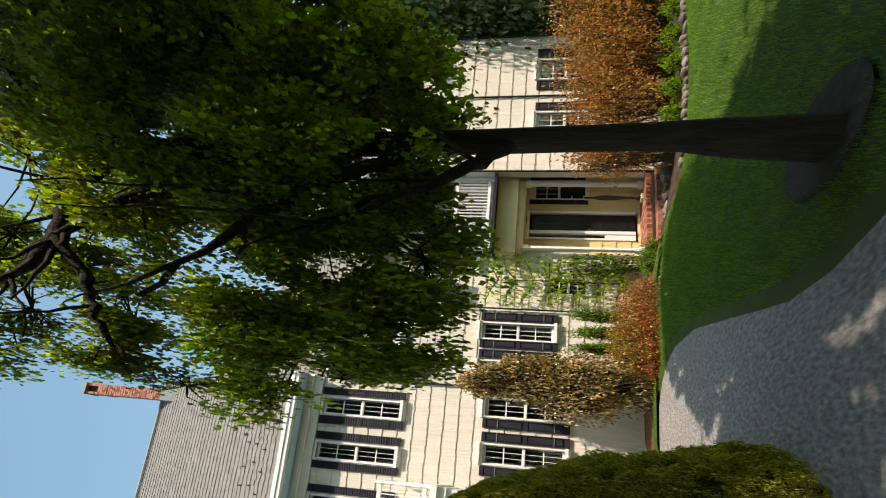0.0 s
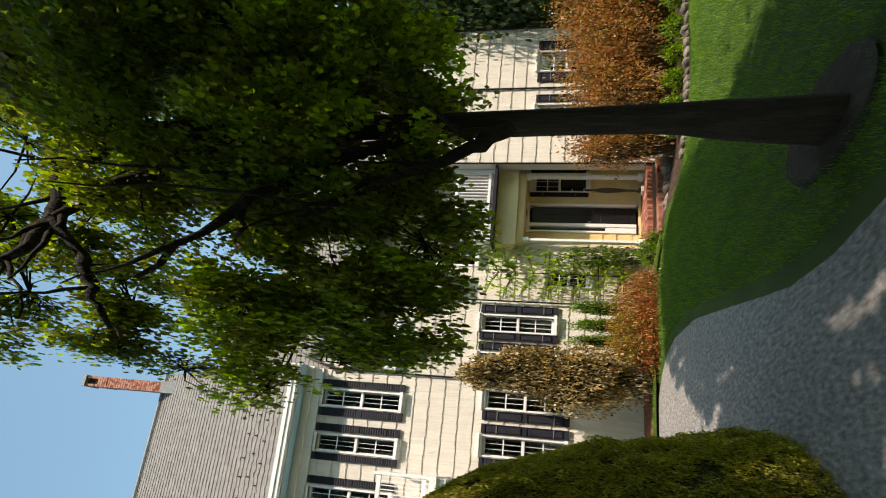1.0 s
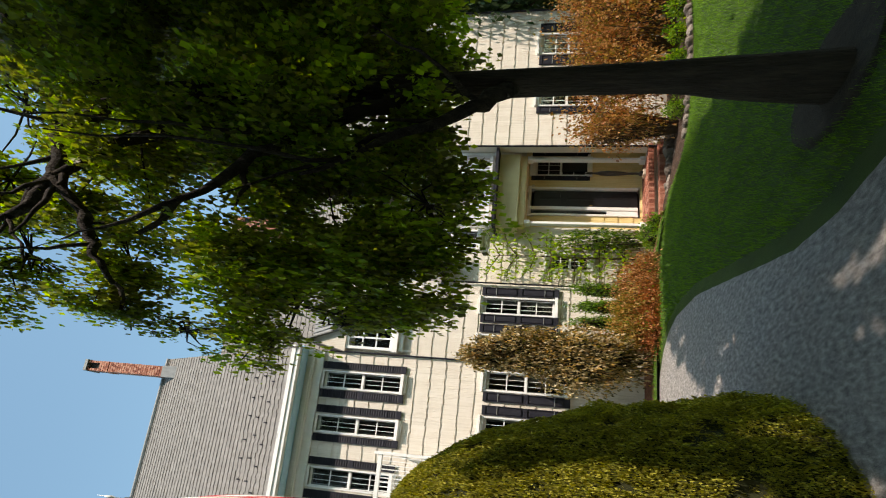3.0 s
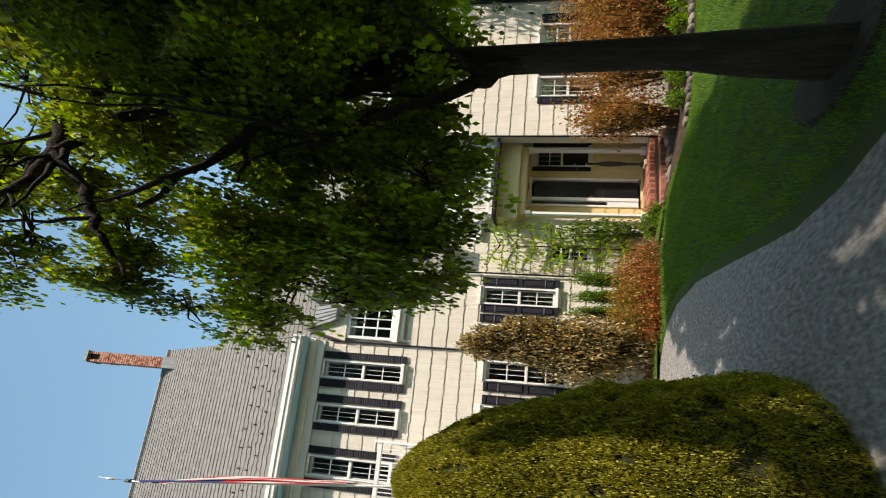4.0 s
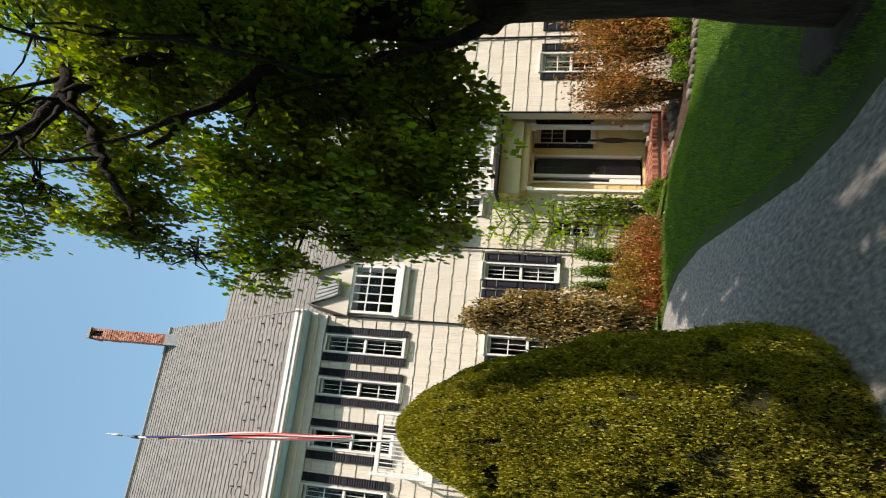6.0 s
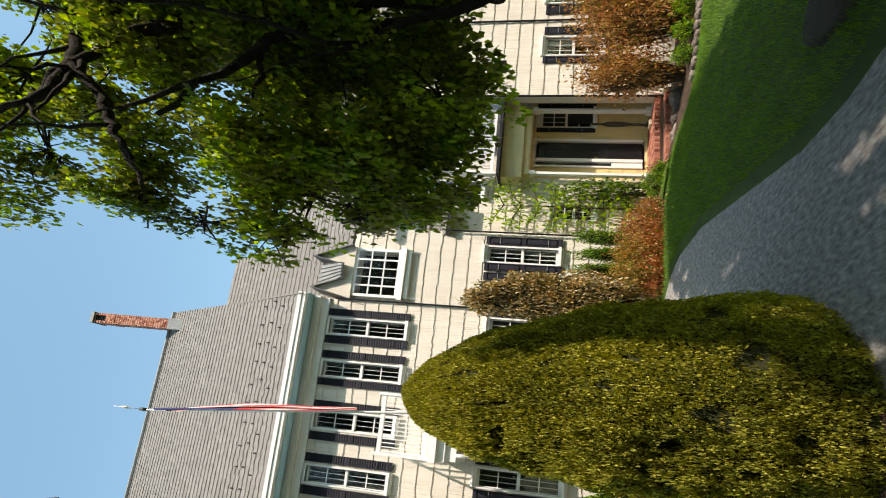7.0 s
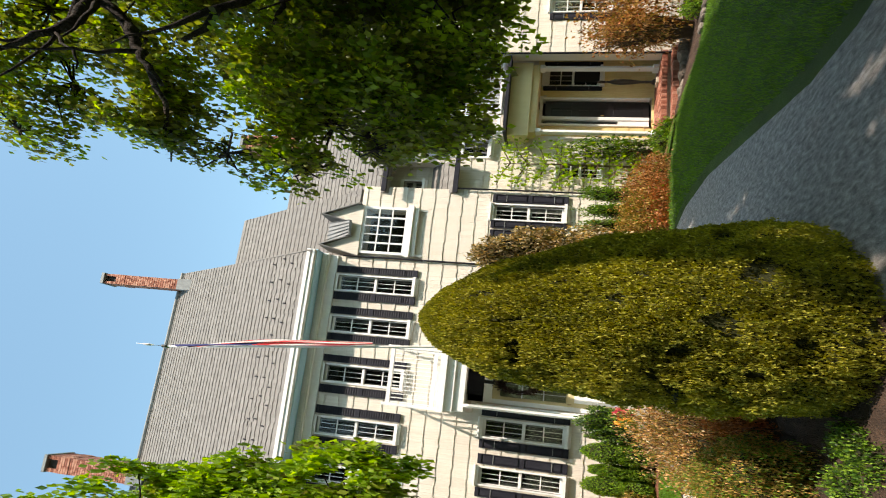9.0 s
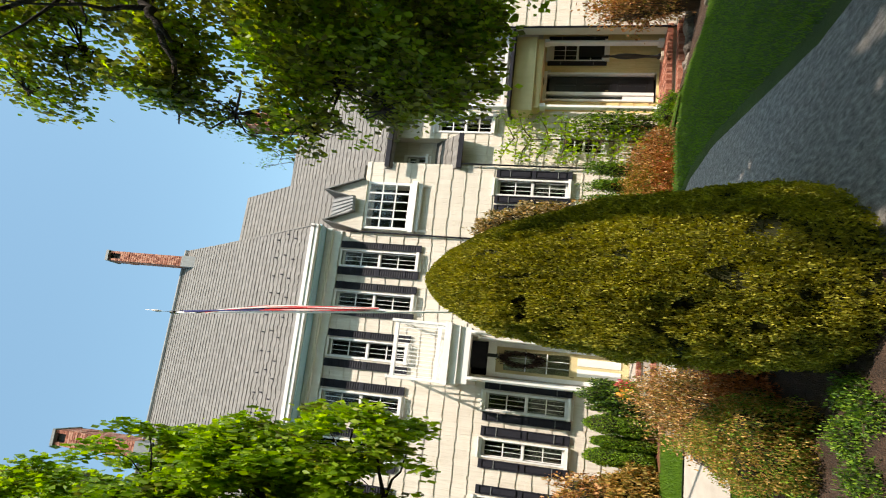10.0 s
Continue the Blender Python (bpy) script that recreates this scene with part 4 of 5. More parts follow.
    part("gutter", boxes((5.9, 9.7, 11.3, 11.42, 5.5, 5.6)), TRIM, house)
    slates("roof", (5.9, 11.35, 5.6), (9.7, 11.35, 5.6), (5.9, 12.6, 6.6), (9.7, 12.6, 6.6), 0.19, house)


def balustrade(x0, x1, y, z, h, back, n):
    """A white railing along the front and back to the wall."""
    r = part("railing", boxes((x0, x1, y - 0.03, y + 0.03, z + h - 0.07, z + h)), TRIM, house, "white wooden balcony railing")
    for b in ((x0, x1, y - 0.025, y + 0.025, z + 0.08, z + 0.14), (x0, x0 + 0.03, y + 0.03, back, z + h - 0.07, z + h), (x1 - 0.03, x1, y + 0.03, back, z + h - 0.07, z + h),
              (x0, x0 + 0.03, y + 0.03, back, z + 0.08, z + 0.14), (x1 - 0.03, x1, y + 0.03, back, z + 0.08, z + 0.14)):
        part("rail", boxes(b), TRIM, r)
    for x in (x0, x1 - 0.04):
        part("newel", boxes((x - 0.006, x + 0.046, y - 0.06, y + 0.06, z, z + h + 0.06), bevel=0.005), TRIM, r)
    me = None
    for i in range(1, n):
        x = x0 + (x1 - x0) * i / n
        if me is None:
            ob = part("baluster", boxes((x - 0.008, x + 0.008, y - 0.02, y + 0.02, z + 0.14, z + h - 0.07)), TRIM, r)
            me, first = ob.data, x
        else:
            o = new("baluster", me)
            o.parent = r
            o.matrix_parent_inverse = undo(r)
            o.location.x = x - first
    for k in range(1, 6):
        yy = y + (back - y) * k / 6
        for xa in (x0 + 0.007, x1 - 0.023):
            part("baluster", boxes((xa, xa + 0.016, yy - 0.02, yy + 0.02, z + 0.14, z + h - 0.07)), TRIM, r)


def portico():
    x0, x1, yf = -1.52, -0.42, 10.9
    part("entablature", boxes((x0, x1, yf - 0.12, Y0, 3.6, 3.72), (x0 + 0.03, x1 - 0.03, yf - 0.05, Y0, 3.45, 3.6), (x0 + 0.05, x1 - 0.05, yf, yf + 0.2, 3.26, 3.45),
                              (x0 + 0.05, x0 + 0.12, yf + 0.2, Y0, 3.26, 3.45), (x1 - 0.12, x1 - 0.05, yf + 0.2, Y0, 3.26, 3.45)), TRIM, house, "white moulded portico entablature")
    balustrade(x0 + 0.02, x1 - 0.02, yf, 3.72, 0.95, Y0, 15)
    for x, y in ((-1.36, yf + 0.12), (-0.54, yf + 0.12), (-1.32, Y0 - 0.14), (-0.58, Y0 - 0.14)):
        bm = lathe(bmesh.new(), [(0.14, 0.4), (0.14, 0.48), (0.12, 0.5), (0.115, 1.4), (0.1, 3.1), (0.12, 3.14), (0.14, 3.26)], (x, y, 0), 20)
        part("column", bm, TRIM, house, "white round portico column", smooth=True)
    d = part("door", boxes((-1.18, -0.68, Y0 + 0.03, Y0 + 0.09, 0.4, 2.9)), YELLOW, house, "cream front door with a glazed top, warm shade in its colour")
    part("frame", boxes((-1.26, -1.18, Y0 - 0.05, Y0 + 0.1, 0.4, 3.0), (-0.68, -0.6, Y0 - 0.05, Y0 + 0.1, 0.4, 3.0), (-1.26, -0.6, Y0 - 0.06, Y0 + 0.1, 2.9, 3.06)), TRIM, d)
    part("transom", boxes((-1.14, -0.62, Y0 - 0.03, Y0 + 0.02, 3.08, 3.38)), BLACK, d, "dark transom light over the door")
    part("pane", boxes((-1.12, -0.74, Y0 + 0.015, Y0 + 0.028, 1.5, 2.75)), GLASS, d)
    part("muntins", boxes(*[(x - 0.005, x + 0.005, Y0 + 0.005, Y0 + 0.014, 1.5, 2.75) for x in (-1.0, -0.87)], *[(-1.12, -0.74, Y0 + 0.006, Y0 + 0.013, z - 0.012, z + 0.012) for z in (1.92, 2.33)]), TRIM, d)
    for a in (-1.1, -0.9):
        part("panel", boxes((a, a + 0.14, Y0 + 0.015, Y0 + 0.03, 0.55, 1.35)), TRIM, d)
    part("handle", lathe(bmesh.new(), [(0.02, 0), (0.035, 0.02), (0.035, 0.06), (0.02, 0.08)], (-1.13, Y0 - 0.02, 1.4), 10), BRASS, d, "brass door knob")
    part("deck", boxes((x0, x1, yf - 0.1, Y0, -0.2, 0.4)), MORTAR, house, "brick landing of the portico")
    bm = bmesh.new()
    for k in range(2):
        z1, ya = 0.4 - 0.19 * (k + 1), yf - 0.1 - 0.34 * (k + 1)
        box(bm, x0 + 0.08, x1 - 0.08, ya, ya + 0.34, -0.1, z1 - 0.05)
    part("steps", bm, MORTAR, house, "brick front steps")
    rng = random.Random(4)
    for k in range(3):
        z1, ya = 0.4 - 0.19 * k, yf - 0.1 - 0.34 * k
        n = 30
        for i in range(n):
            x = x0 + 0.08 + (x1 - x0 - 0.16) * i / n
            part_brick(x, x + (x1 - x0 - 0.16) / n - 0.004, ya - 0.02, ya + 0.2, z1 - 0.06, z1 + rng.uniform(0.0, 0.006), house)


BRICK_MESH = []


def part_brick(x0, x1, y0, y1, z0, z1, parent):
    """A single brick of the shared mesh."""
    if not BRICK_MESH:
        bm = boxes((0, 1, 0, 1, 0, 1))
        me = bpy.data.meshes.new("brick")
        bm.to_mesh(me)
        bm.free()
        me.materials.append(BRICK_EACH)
        BRICK_MESH.append(me)
    ob = new("brick", BRICK_MESH[0])
    ob.parent = parent
    ob.matrix_parent_inverse = undo(parent)
    ob.location, ob.scale = (x0, y0, z0), (x1 - x0, y1 - y0, z1 - z0)


BRICK_EACH = material("red_brick_single", [(0.16, 0.05, 0.03), (0.3, 0.1, 0.06), (0.42, 0.2, 0.14)], 3, 0.85, 0.5, 40, each=0.5)
main_block()
chimney(0.92, 1.2, 15.5, 16.0, 12.3, 15.1, "tall red brick chimney on the ridge")
chimney(-4.4, -3.98, 15.4, 16.3, 12.5, 15.4, "broad red brick chimney on the ridge")
chimney(5.5, 5.92, 15.9, 16.6, 8.8, 11.75, "red brick chimney behind the wing")
mid_block()
porch_and_wing()
portico()


# ---- trees ----
def inside(x, y, poly):
    hit = False
    for (a, b), (c, d) in zip(poly, poly[1:] + poly[:1]):
        if (b > y) != (d > y) and x < a + (y - b) / (d - b) * (c - a):
            hit = not hit
    return hit


def shade_layer_points(poly, n, rng, z=7.0, thick=0.1, open_spots=((2.75, 2.3, 0.4, 0.55),)):
    """Points of an unseen leaf layer added for shade over the plan poly, with small gaps and a ragged rim."""
    xs, ys = [q[0] for q in poly], [q[1] for q in poly]
    out = []
    while len(out) < n:
        x, y = rng.uniform(min(xs), max(xs)), rng.uniform(min(ys), max(ys))
        jx, jy = 0.09 * noise.noise((x * 9, y * 3, 1)), 0.28 * noise.noise((x * 9, y * 3, 8))
        if inside(x + jx, y + jy, poly) and noise.noise((x * 5.2, y * 1.9, 4)) + 0.5 * noise.noise((x * 15, y * 5, 2)) < 0.13 and not any(((x - a) / c) ** 2 + ((y - b) / d) ** 2 < 1 for a, b, c, d in open_spots):
            out.append((x, y, z + rng.normal(0, thick)))
    d = rng.normal(0, 1, (n, 3)) * np.array((1, 1, 0.25))
    return np.array(out), d


def crooked(pts, rng, n=5, sway=0.045):
    """The line through pts in shorter pieces, bent at random."""
    out = [Vector(pts[0])]
    for a, b in zip(pts, pts[1:]):
        bend = sway * min(1.0, (Vector(b) - Vector(a)).length / 0.9)
        for i in range(1, n + 1):
            q = Vector(a).lerp(Vector(b), i / n)
            out.append(q + Vector((rng.normal(0, bend * 0.4), rng.normal(0, bend), rng.normal(0, bend))) * (1 if i < n else 0.3))
    return out[:n * (len(pts) - 1) + 1]


def tree(name, label, trunk, limbs, clumps, leaf, size, count, seed, light=None, light_share=0.2, radius=0.3, sx=SQ * 1.05, canopy=(), girth=(), roof=()):
    rng = np.random.default_rng(seed)
    root = thing(name, label, "tree", at=(trunk[0][0], trunk[0][1], trunk[0][2]))
    n = len(trunk)
    part("trunk", tube(bmesh.new(), trunk, girth or [radius * (1.5 if i == 0 else 1) * (1 - 0.4 * i / (n - 1)) for i in range(n)], 16, sx), BARK, root, "dark furrowed trunk", smooth=True)
    for pts, r in limbs:
        line = crooked(pts, rng)
        limb = tube(bmesh.new(), line, [0.62 * r * (1 - 0.8 * i / (len(line) - 1)) for i in range(len(line))], 9, sx)
        for i in range(4, len(line) - 2, 3):
            a, b = Vector(line[i]), Vector(line[i + 1])
            way = (b - a) + Vector((rng.normal(0, 0.05), rng.normal(0, 0.16), rng.normal(0.02, 0.14)))
            tube(limb, crooked([a, a + way * 1.6, a + way * 3.2 + Vector((0, 0, 0.1))], rng, 3), [0.2 * r * (1 - 0.13 * q) for q in range(7)], 6, sx)
        part("limb", limb, BARK, root, smooth=True)
    bm = bmesh.new()
    pos, out, bright = [], [], []
    vol = [c[3] * c[4] * c[5] for c in clumps]
    for c, v in zip(clumps, vol):
        tufts = max(10, int(count * (v / sum(vol)) / 34))
        p, d = blob_points(c[:3], c[3:], tufts * 2, rng, 0.75, 0.3)
        room = np.array([noise.noise((q[0] * 5.2, q[1] * 1.5, q[2] * 1.9)) for q in p]) > 0.05
        p, d = p[room], d[room]
        for q, w in zip(p, d):
            k = 34
            bright.append(np.full(k, rng.random() < light_share))
            j = rng.normal(0, 0.085, (k, 3)) * np.array((SQ * 1.1, 1, 0.8))
            pos.append(q + j)
            out.append(np.repeat(w[None], k, 0))
        for q in p[:: max(1, len(p) // 14)]:
            m = (np.array(c[:3]) + q) / 2 + rng.normal(0, 0.08, 3) * np.array((SQ, 1, 1))
            tube(bm, [c[:3], tuple(m), tuple(q)], [0.011, 0.008, 0.004], 5, SQ)
    high = [blob_points(c[:3], c[3:], (5200 if c[0] < 1.3 else 3200 if c[0] < 3.15 else 9000), rng, 0.9, 0.3) for c in canopy]
    # Unseen overhead layer; the darker evergreen leaf lets less light through.
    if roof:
        p, d = shade_layer_points(roof, 150000, rng)
        leaf_mesh("crown", p, d, 0.17, rng, DEEP, root, "unseen leaf layer added overhead for shade", 0.9, 0.1)
    if high:
        leaf_mesh("crown", np.concatenate([p for p, _ in high]), np.concatenate([d for _, d in high]), 0.08, rng, leaf, root, "high leafy canopy", 1.0, 0.4)
    part("twigs", bm, BARK, root)["kind"] = "stuff"
    pos, out = np.concatenate(pos), np.concatenate(out)
    pick = np.concatenate(bright) if light else np.zeros(len(pos), bool)
    leaf_mesh("crown", pos[~pick], out[~pick], size, rng, leaf, root, "green leafy crown", 1.0, 0.4)
    if light:
        leaf_mesh("crown", pos[pick], out[pick], size, rng, light, root, "tufts in a second green for light and shade", 1.0, 0.4)
    return root


tree("tree", "large dark-trunked shade tree with a broad leafy crown", [(1.86, 3.32, -0.1), (1.86, 3.32, 0.2), (1.865, 3.32, 0.5), (1.868, 3.31, 0.65), (1.87, 3.3, 0.82), (1.87, 3.3, 1.03), (1.86, 3.3, 1.5), (1.84, 3.3, 2.3), (1.8, 3.25, 3.2), (1.7, 3.1, 4.4), (1.9, 2.9, 5.4)],
     [([(1.85, 3.3, 1.85), (1.63, 3.2, 2.1), (1.35, 3.05, 2.5), (1.0, 2.9, 3.0)], 0.15),
      ([(1.84, 3.3, 2.3), (1.5, 3.1, 2.9), (1.1, 2.95, 3.4), (0.6, 2.85, 3.9)], 0.16),
      ([(1.8, 3.3, 2.9), (2.4, 3.0, 3.8), (3.2, 2.6, 4.6), (4.0, 2.3, 5.0)], 0.15),
      ([(1.75, 3.2, 3.6), (1.25, 2.95, 4.3), (0.65, 2.85, 4.9)], 0.16),
      ([(1.85, 3.25, 3.4), (2.9, 4.2, 4.4), (4.2, 5.2, 5.0)], 0.15),
      ([(1.72, 3.1, 4.4), (1.3, 2.95, 4.75), (0.95, 2.9, 4.6), (0.7, 2.88, 4.3), (0.5, 2.85, 4.15), (0.3, 2.85, 3.95)], 0.14),
      # Next three limbs are added, unseen, to carry the overhead leaf layer.
      ([(1.86, 2.95, 5.2), (2.2, 2.5, 6.2), (2.6, 1.6, 6.9), (2.9, 0.2, 7.0)], 0.12),
      ([(1.86, 2.95, 5.2), (2.6, 3.3, 6.2), (3.5, 4.3, 6.9), (4.4, 5.4, 7.0)], 0.12),
      ([(1.86, 2.95, 5.2), (2.9, 2.6, 6.3), (4.2, 1.4, 6.9)], 0.11),
      ([(0.98, 2.9, 4.62), (0.75, 2.88, 4.75), (0.62, 2.85, 5.0), (0.5, 2.85, 5.3)], 0.1)],
     [(1.5, 3.3, 3.3, 0.75, 0.7, 0.85), (0.8, 3.6, 2.9, 0.42, 0.6, 0.6), (0.6, 3.4, 3.5, 0.36, 0.55, 0.45), (1.1, 3.5, 2.4, 0.4, 0.5, 0.42), (0.5, 3.7, 2.75, 0.26, 0.45, 0.45), (0.42, 3.6, 3.2, 0.24, 0.4, 0.3), (0.34, 3.8, 2.95, 0.2, 0.35, 0.32),
      (2.45, 3.4, 3.3, 0.65, 0.7, 0.75), (0.6, 3.5, 4.4, 0.34, 0.4, 0.28), (0.2, 3.6, 3.95, 0.17, 0.3, 0.4), (0.14, 3.75, 3.4, 0.15, 0.3, 0.3), (0.32, 3.5, 4.55, 0.18, 0.3, 0.3), (0.4, 3.7, 3.0, 0.2, 0.3, 0.3), (1.5, 3.2, 4.4, 0.6, 0.8, 0.6), (2.45, 3.1, 4.5, 0.7, 0.8, 0.8), (0.62, 3.4, 5.15, 0.32, 0.3, 0.22), (2.4, 3.1, 5.4, 0.5, 0.5, 0.45), (1.1, 3.2, 5.3, 0.4, 0.4, 0.4), (1.7, 3.2, 5.4, 0.45, 0.45, 0.4), (0.75, 3.25, 5.75, 0.4, 0.35, 0.25), (1.0, 3.3, 4.85, 0.35, 0.35, 0.22), (0.25, 3.4, 5.5, 0.2, 0.3, 0.25),
      (2.3, 3.3, 2.6, 0.4, 0.6, 0.35), (1.6, 3.3, 2.55, 0.5, 0.5, 0.3)],
     # The LEAF_LIGHT share paints sunlit tufts into the crown.
     LEAF, 0.058, 175000, 11, LEAF_LIGHT, 0.42, 0.2,
     girth=[0.27, 0.24, 0.21, 0.195, 0.168, 0.15, 0.143, 0.142, 0.135, 0.12, 0.1],
     # High clumps, mostly out of view, placed to shade the lawn.
     canopy=[(4.2, 3.0, 6.8, 1.0, 1.6, 0.5), (3.6, 5.2, 5.3, 0.6, 0.8, 0.5), (3.9, 5.7, 5.5, 0.6, 0.8, 0.5), (3.4, 4.5, 5.7, 0.6, 0.8, 0.5),
             (3.2, 1.1, 5.2, 0.7, 0.9, 0.6), (4.1, 1.4, 5.1, 0.8, 1.0, 0.7), (3.6, 2.7, 5.1, 0.9, 1.0, 0.7), (4.5, 4.6, 5.2, 0.75, 1.1, 0.7), (3.5, 4.0, 4.9, 0.7, 0.8, 0.6), (3.3, 3.4, 5.6, 0.8, 1.0, 0.5)],
     # Plan of the unseen layer: the wanted shade outline moved up along SUN.
     roof=[(-1.6, -5.0), (-1.2, -1.1), (1.3, -0.9), (1.48, -0.2), (1.5, 0.05), (1.42, 0.5), (1.3, 0.75), (1.02, 1.0), (1.0, 1.2), (1.22, 1.15), (1.5, 0.85), (2.2, 0.85), (2.42, 1.6), (2.45, 2.6), (2.56, 3.1), (2.73, 3.57), (3.0, 4.4), (3.3, 5.2), (3.75, 5.8), (4.5, 6.05),
           (6.2, 6.3), (6.7, 5.6), (5.7, 3.2), (5.4, 1.6), (5.5, 1.1), (5.2, -0.1), (5.0, -1.0), (4.8, -5.0)])


tree("tree", "sunlit young maple with bright green leaves", [(-3.0, 5.0, -0.05), (-3.0, 5.0, 1.0), (-2.95, 5.0, 2.6), (-2.9, 5.0, 4.2), (-2.85, 5.0, 5.6)],
     [([(-2.95, 5.0, 2.4), (-2.6, 4.9, 2.8), (-2.1, 4.9, 3.0)], 0.08), ([(-2.9, 5, 3.4), (-2.5, 5, 4.0), (-2.2, 5, 4.4)], 0.07), ([(-2.9, 5, 4.2), (-3.3, 5, 5.0), (-3.6, 5, 5.6)], 0.07)],
     [(-2.35, 5.0, 4.1, 0.42, 0.6, 0.6), (-2.1, 5.0, 3.2, 0.38, 0.5, 0.5), (-2.6, 5.0, 5.0, 0.45, 0.6, 0.6), (-2.9, 5.0, 5.9, 0.45, 0.6, 0.6), (-3.1, 5, 4.2, 0.6, 0.7, 0.9), (-2.9, 5, 3.0, 0.5, 0.6, 0.6)],
     LEAF_LIGHT, 0.09, 105000, 12, LEAF, 0.1, 0.14)

# ---- clipped yew ----
def yew():
    rng = np.random.default_rng(21)
    cx, cy, h, rx, ry = -0.46, 4.4, 2.62, 0.61, 1.08
    root = thing("yew", "tall clipped cone of dense olive-green yew", "conifer", at=(cx, cy, 0))
    prof = lerp_table([(0.0, 0.97), (0.1, 1.0), (0.25, 1.0), (0.48, 0.91), (0.63, 0.79), (0.78, 0.66), (0.86, 0.53), (0.94, 0.34), (0.975, 0.2), (1.0, 0.05)])

    def at(a, t, k):
        lump = 1 + 0.06 * noise.noise((math.cos(a) * 2.2, math.sin(a) * 2.2, t * 5)) + 0.05 * noise.noise((math.cos(a) * 7, math.sin(a) * 7, t * 16)) + 0.035 * noise.noise((math.cos(a) * 18, math.sin(a) * 18, t * 40))
        r = prof(t) * lump * k
        return (cx - 0.25 * t + rx * r * math.cos(a) + 0.25 * ry * r * math.sin(a), cy + ry * r * math.sin(a), t * h * (0.97 + 0.03 * k))
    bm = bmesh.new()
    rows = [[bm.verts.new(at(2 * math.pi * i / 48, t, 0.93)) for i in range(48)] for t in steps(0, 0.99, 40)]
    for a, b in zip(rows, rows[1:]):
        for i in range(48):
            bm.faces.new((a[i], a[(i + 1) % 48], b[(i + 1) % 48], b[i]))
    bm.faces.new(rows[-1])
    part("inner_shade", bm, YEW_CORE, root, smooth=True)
    n = 320000
    t = rng.random(n) ** 0.85
    a = rng.uniform(0, 2 * math.pi, n)
    keep = rng.random(n) < np.array([prof(v) * 0.85 + 0.15 for v in t])
    t, a = t[keep], a[keep]
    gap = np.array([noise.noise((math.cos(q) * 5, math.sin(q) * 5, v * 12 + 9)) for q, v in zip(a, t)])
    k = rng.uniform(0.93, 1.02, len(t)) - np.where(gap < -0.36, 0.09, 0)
    pos = np.array([at(q, v, w) for q, v, w in zip(a, t, k)])
    out = np.stack([np.cos(a) * 0.45, np.sin(a) * 0.45, np.full(len(a), 0.7)], 1)
    leaf_mesh("needles", pos, out, 0.03, rng, YEW, root, "dense olive-green needles", 0.7, -0.2)
    tube_bm = tube(bmesh.new(), [(cx, cy, -0.05), (cx, cy, 0.6)], [0.09, 0.07], 10, SQ)
    part("trunk", tube_bm, BARK, root)


yew()


# ---- flagpole ----
def flagpole():
    x, y, h = -0.98, 5.5, 5.42
    root = thing("flagpole", "white flagpole with a limp striped flag", "flagpole", at=(x + 0.38, y, 0))
    part("pole", tube(bmesh.new(), [(x + 0.38, y, 0), (x + 0.13, y, 2.9), (x - 0.1, y, h)], [0.04, 0.035, 0.027], 12, SQ), TRIM, root, "white painted pole", smooth=True)
    part("truck", lathe(bmesh.new(), [(0.02, 0), (0.05, 0.01), (0.05, 0.05), (0.02, 0.07)], (x - 0.1, y, h), 14), LEAD, root)
    part("finial", lathe(bmesh.new(), [(0.008, 0.07), (0.008, 0.16), (0.03, 0.19), (0.04, 0.22), (0.03, 0.26), (0.01, 0.29), (0.006, 0.36)], (x - 0.1, y, h), 12), TRIM, root, "silver-white finial", smooth=True)
    # a hanging cloth in folds, in stripes and a blue field
    bm = bmesh.new()
    rng = random.Random(9)
    n, m = 26, 13
    grid = []
    for j in range(m * 2 + 1):
        row = []
        for i in range(n + 1):
            t = i / n
            s = j / (m * 2)
            z = h - 0.06 - 0.35 * s - t * (2.05 - 0.35 * s)
            fold = 0.015 + 0.03 * math.sin(t * math.pi) ** 0.7
            px = x - 0.09 + 0.2 * t + (s * (0.9 + 0.3 * math.sin(t * 5))) * fold * 1.25 + 0.01 * math.sin(s * 19 + t * 6)
            py = y - 0.06 - 0.1 * math.sin(s * 9 + t * 3) * fold * 8 * 0.5
            row.append(bm.verts.new((px, py, z)))
        grid.append(row)
    for j in range(m * 2):
        for i in range(n):
            f = bm.faces.new((grid[j][i], grid[j][i + 1], grid[j + 1][i + 1], grid[j + 1][i]))
            s = j // 2
            f.material_index = 2 if (i < n * 0.4 and s < 7) else (s % 2)
    part("flag", bm, [FLAG_RED, FLAG_WHITE, FLAG_BLUE], root, "red and white striped flag with a blue field", smooth=True)


flagpole()

# ---- shrubs ----
shrub("shrub", "tall loose shrub of cream and olive leaves", [(1.42, 10.9, 1.3, 0.5, 0.55, 1.2), (1.5, 10.9, 2.3, 0.33, 0.45, 0.85), (1.35, 10.9, 2.9, 0.2, 0.35, 0.5)], OLIVE, 0.1, 22000, 31, accents=((RUST, 0.3),), spray=0.05)
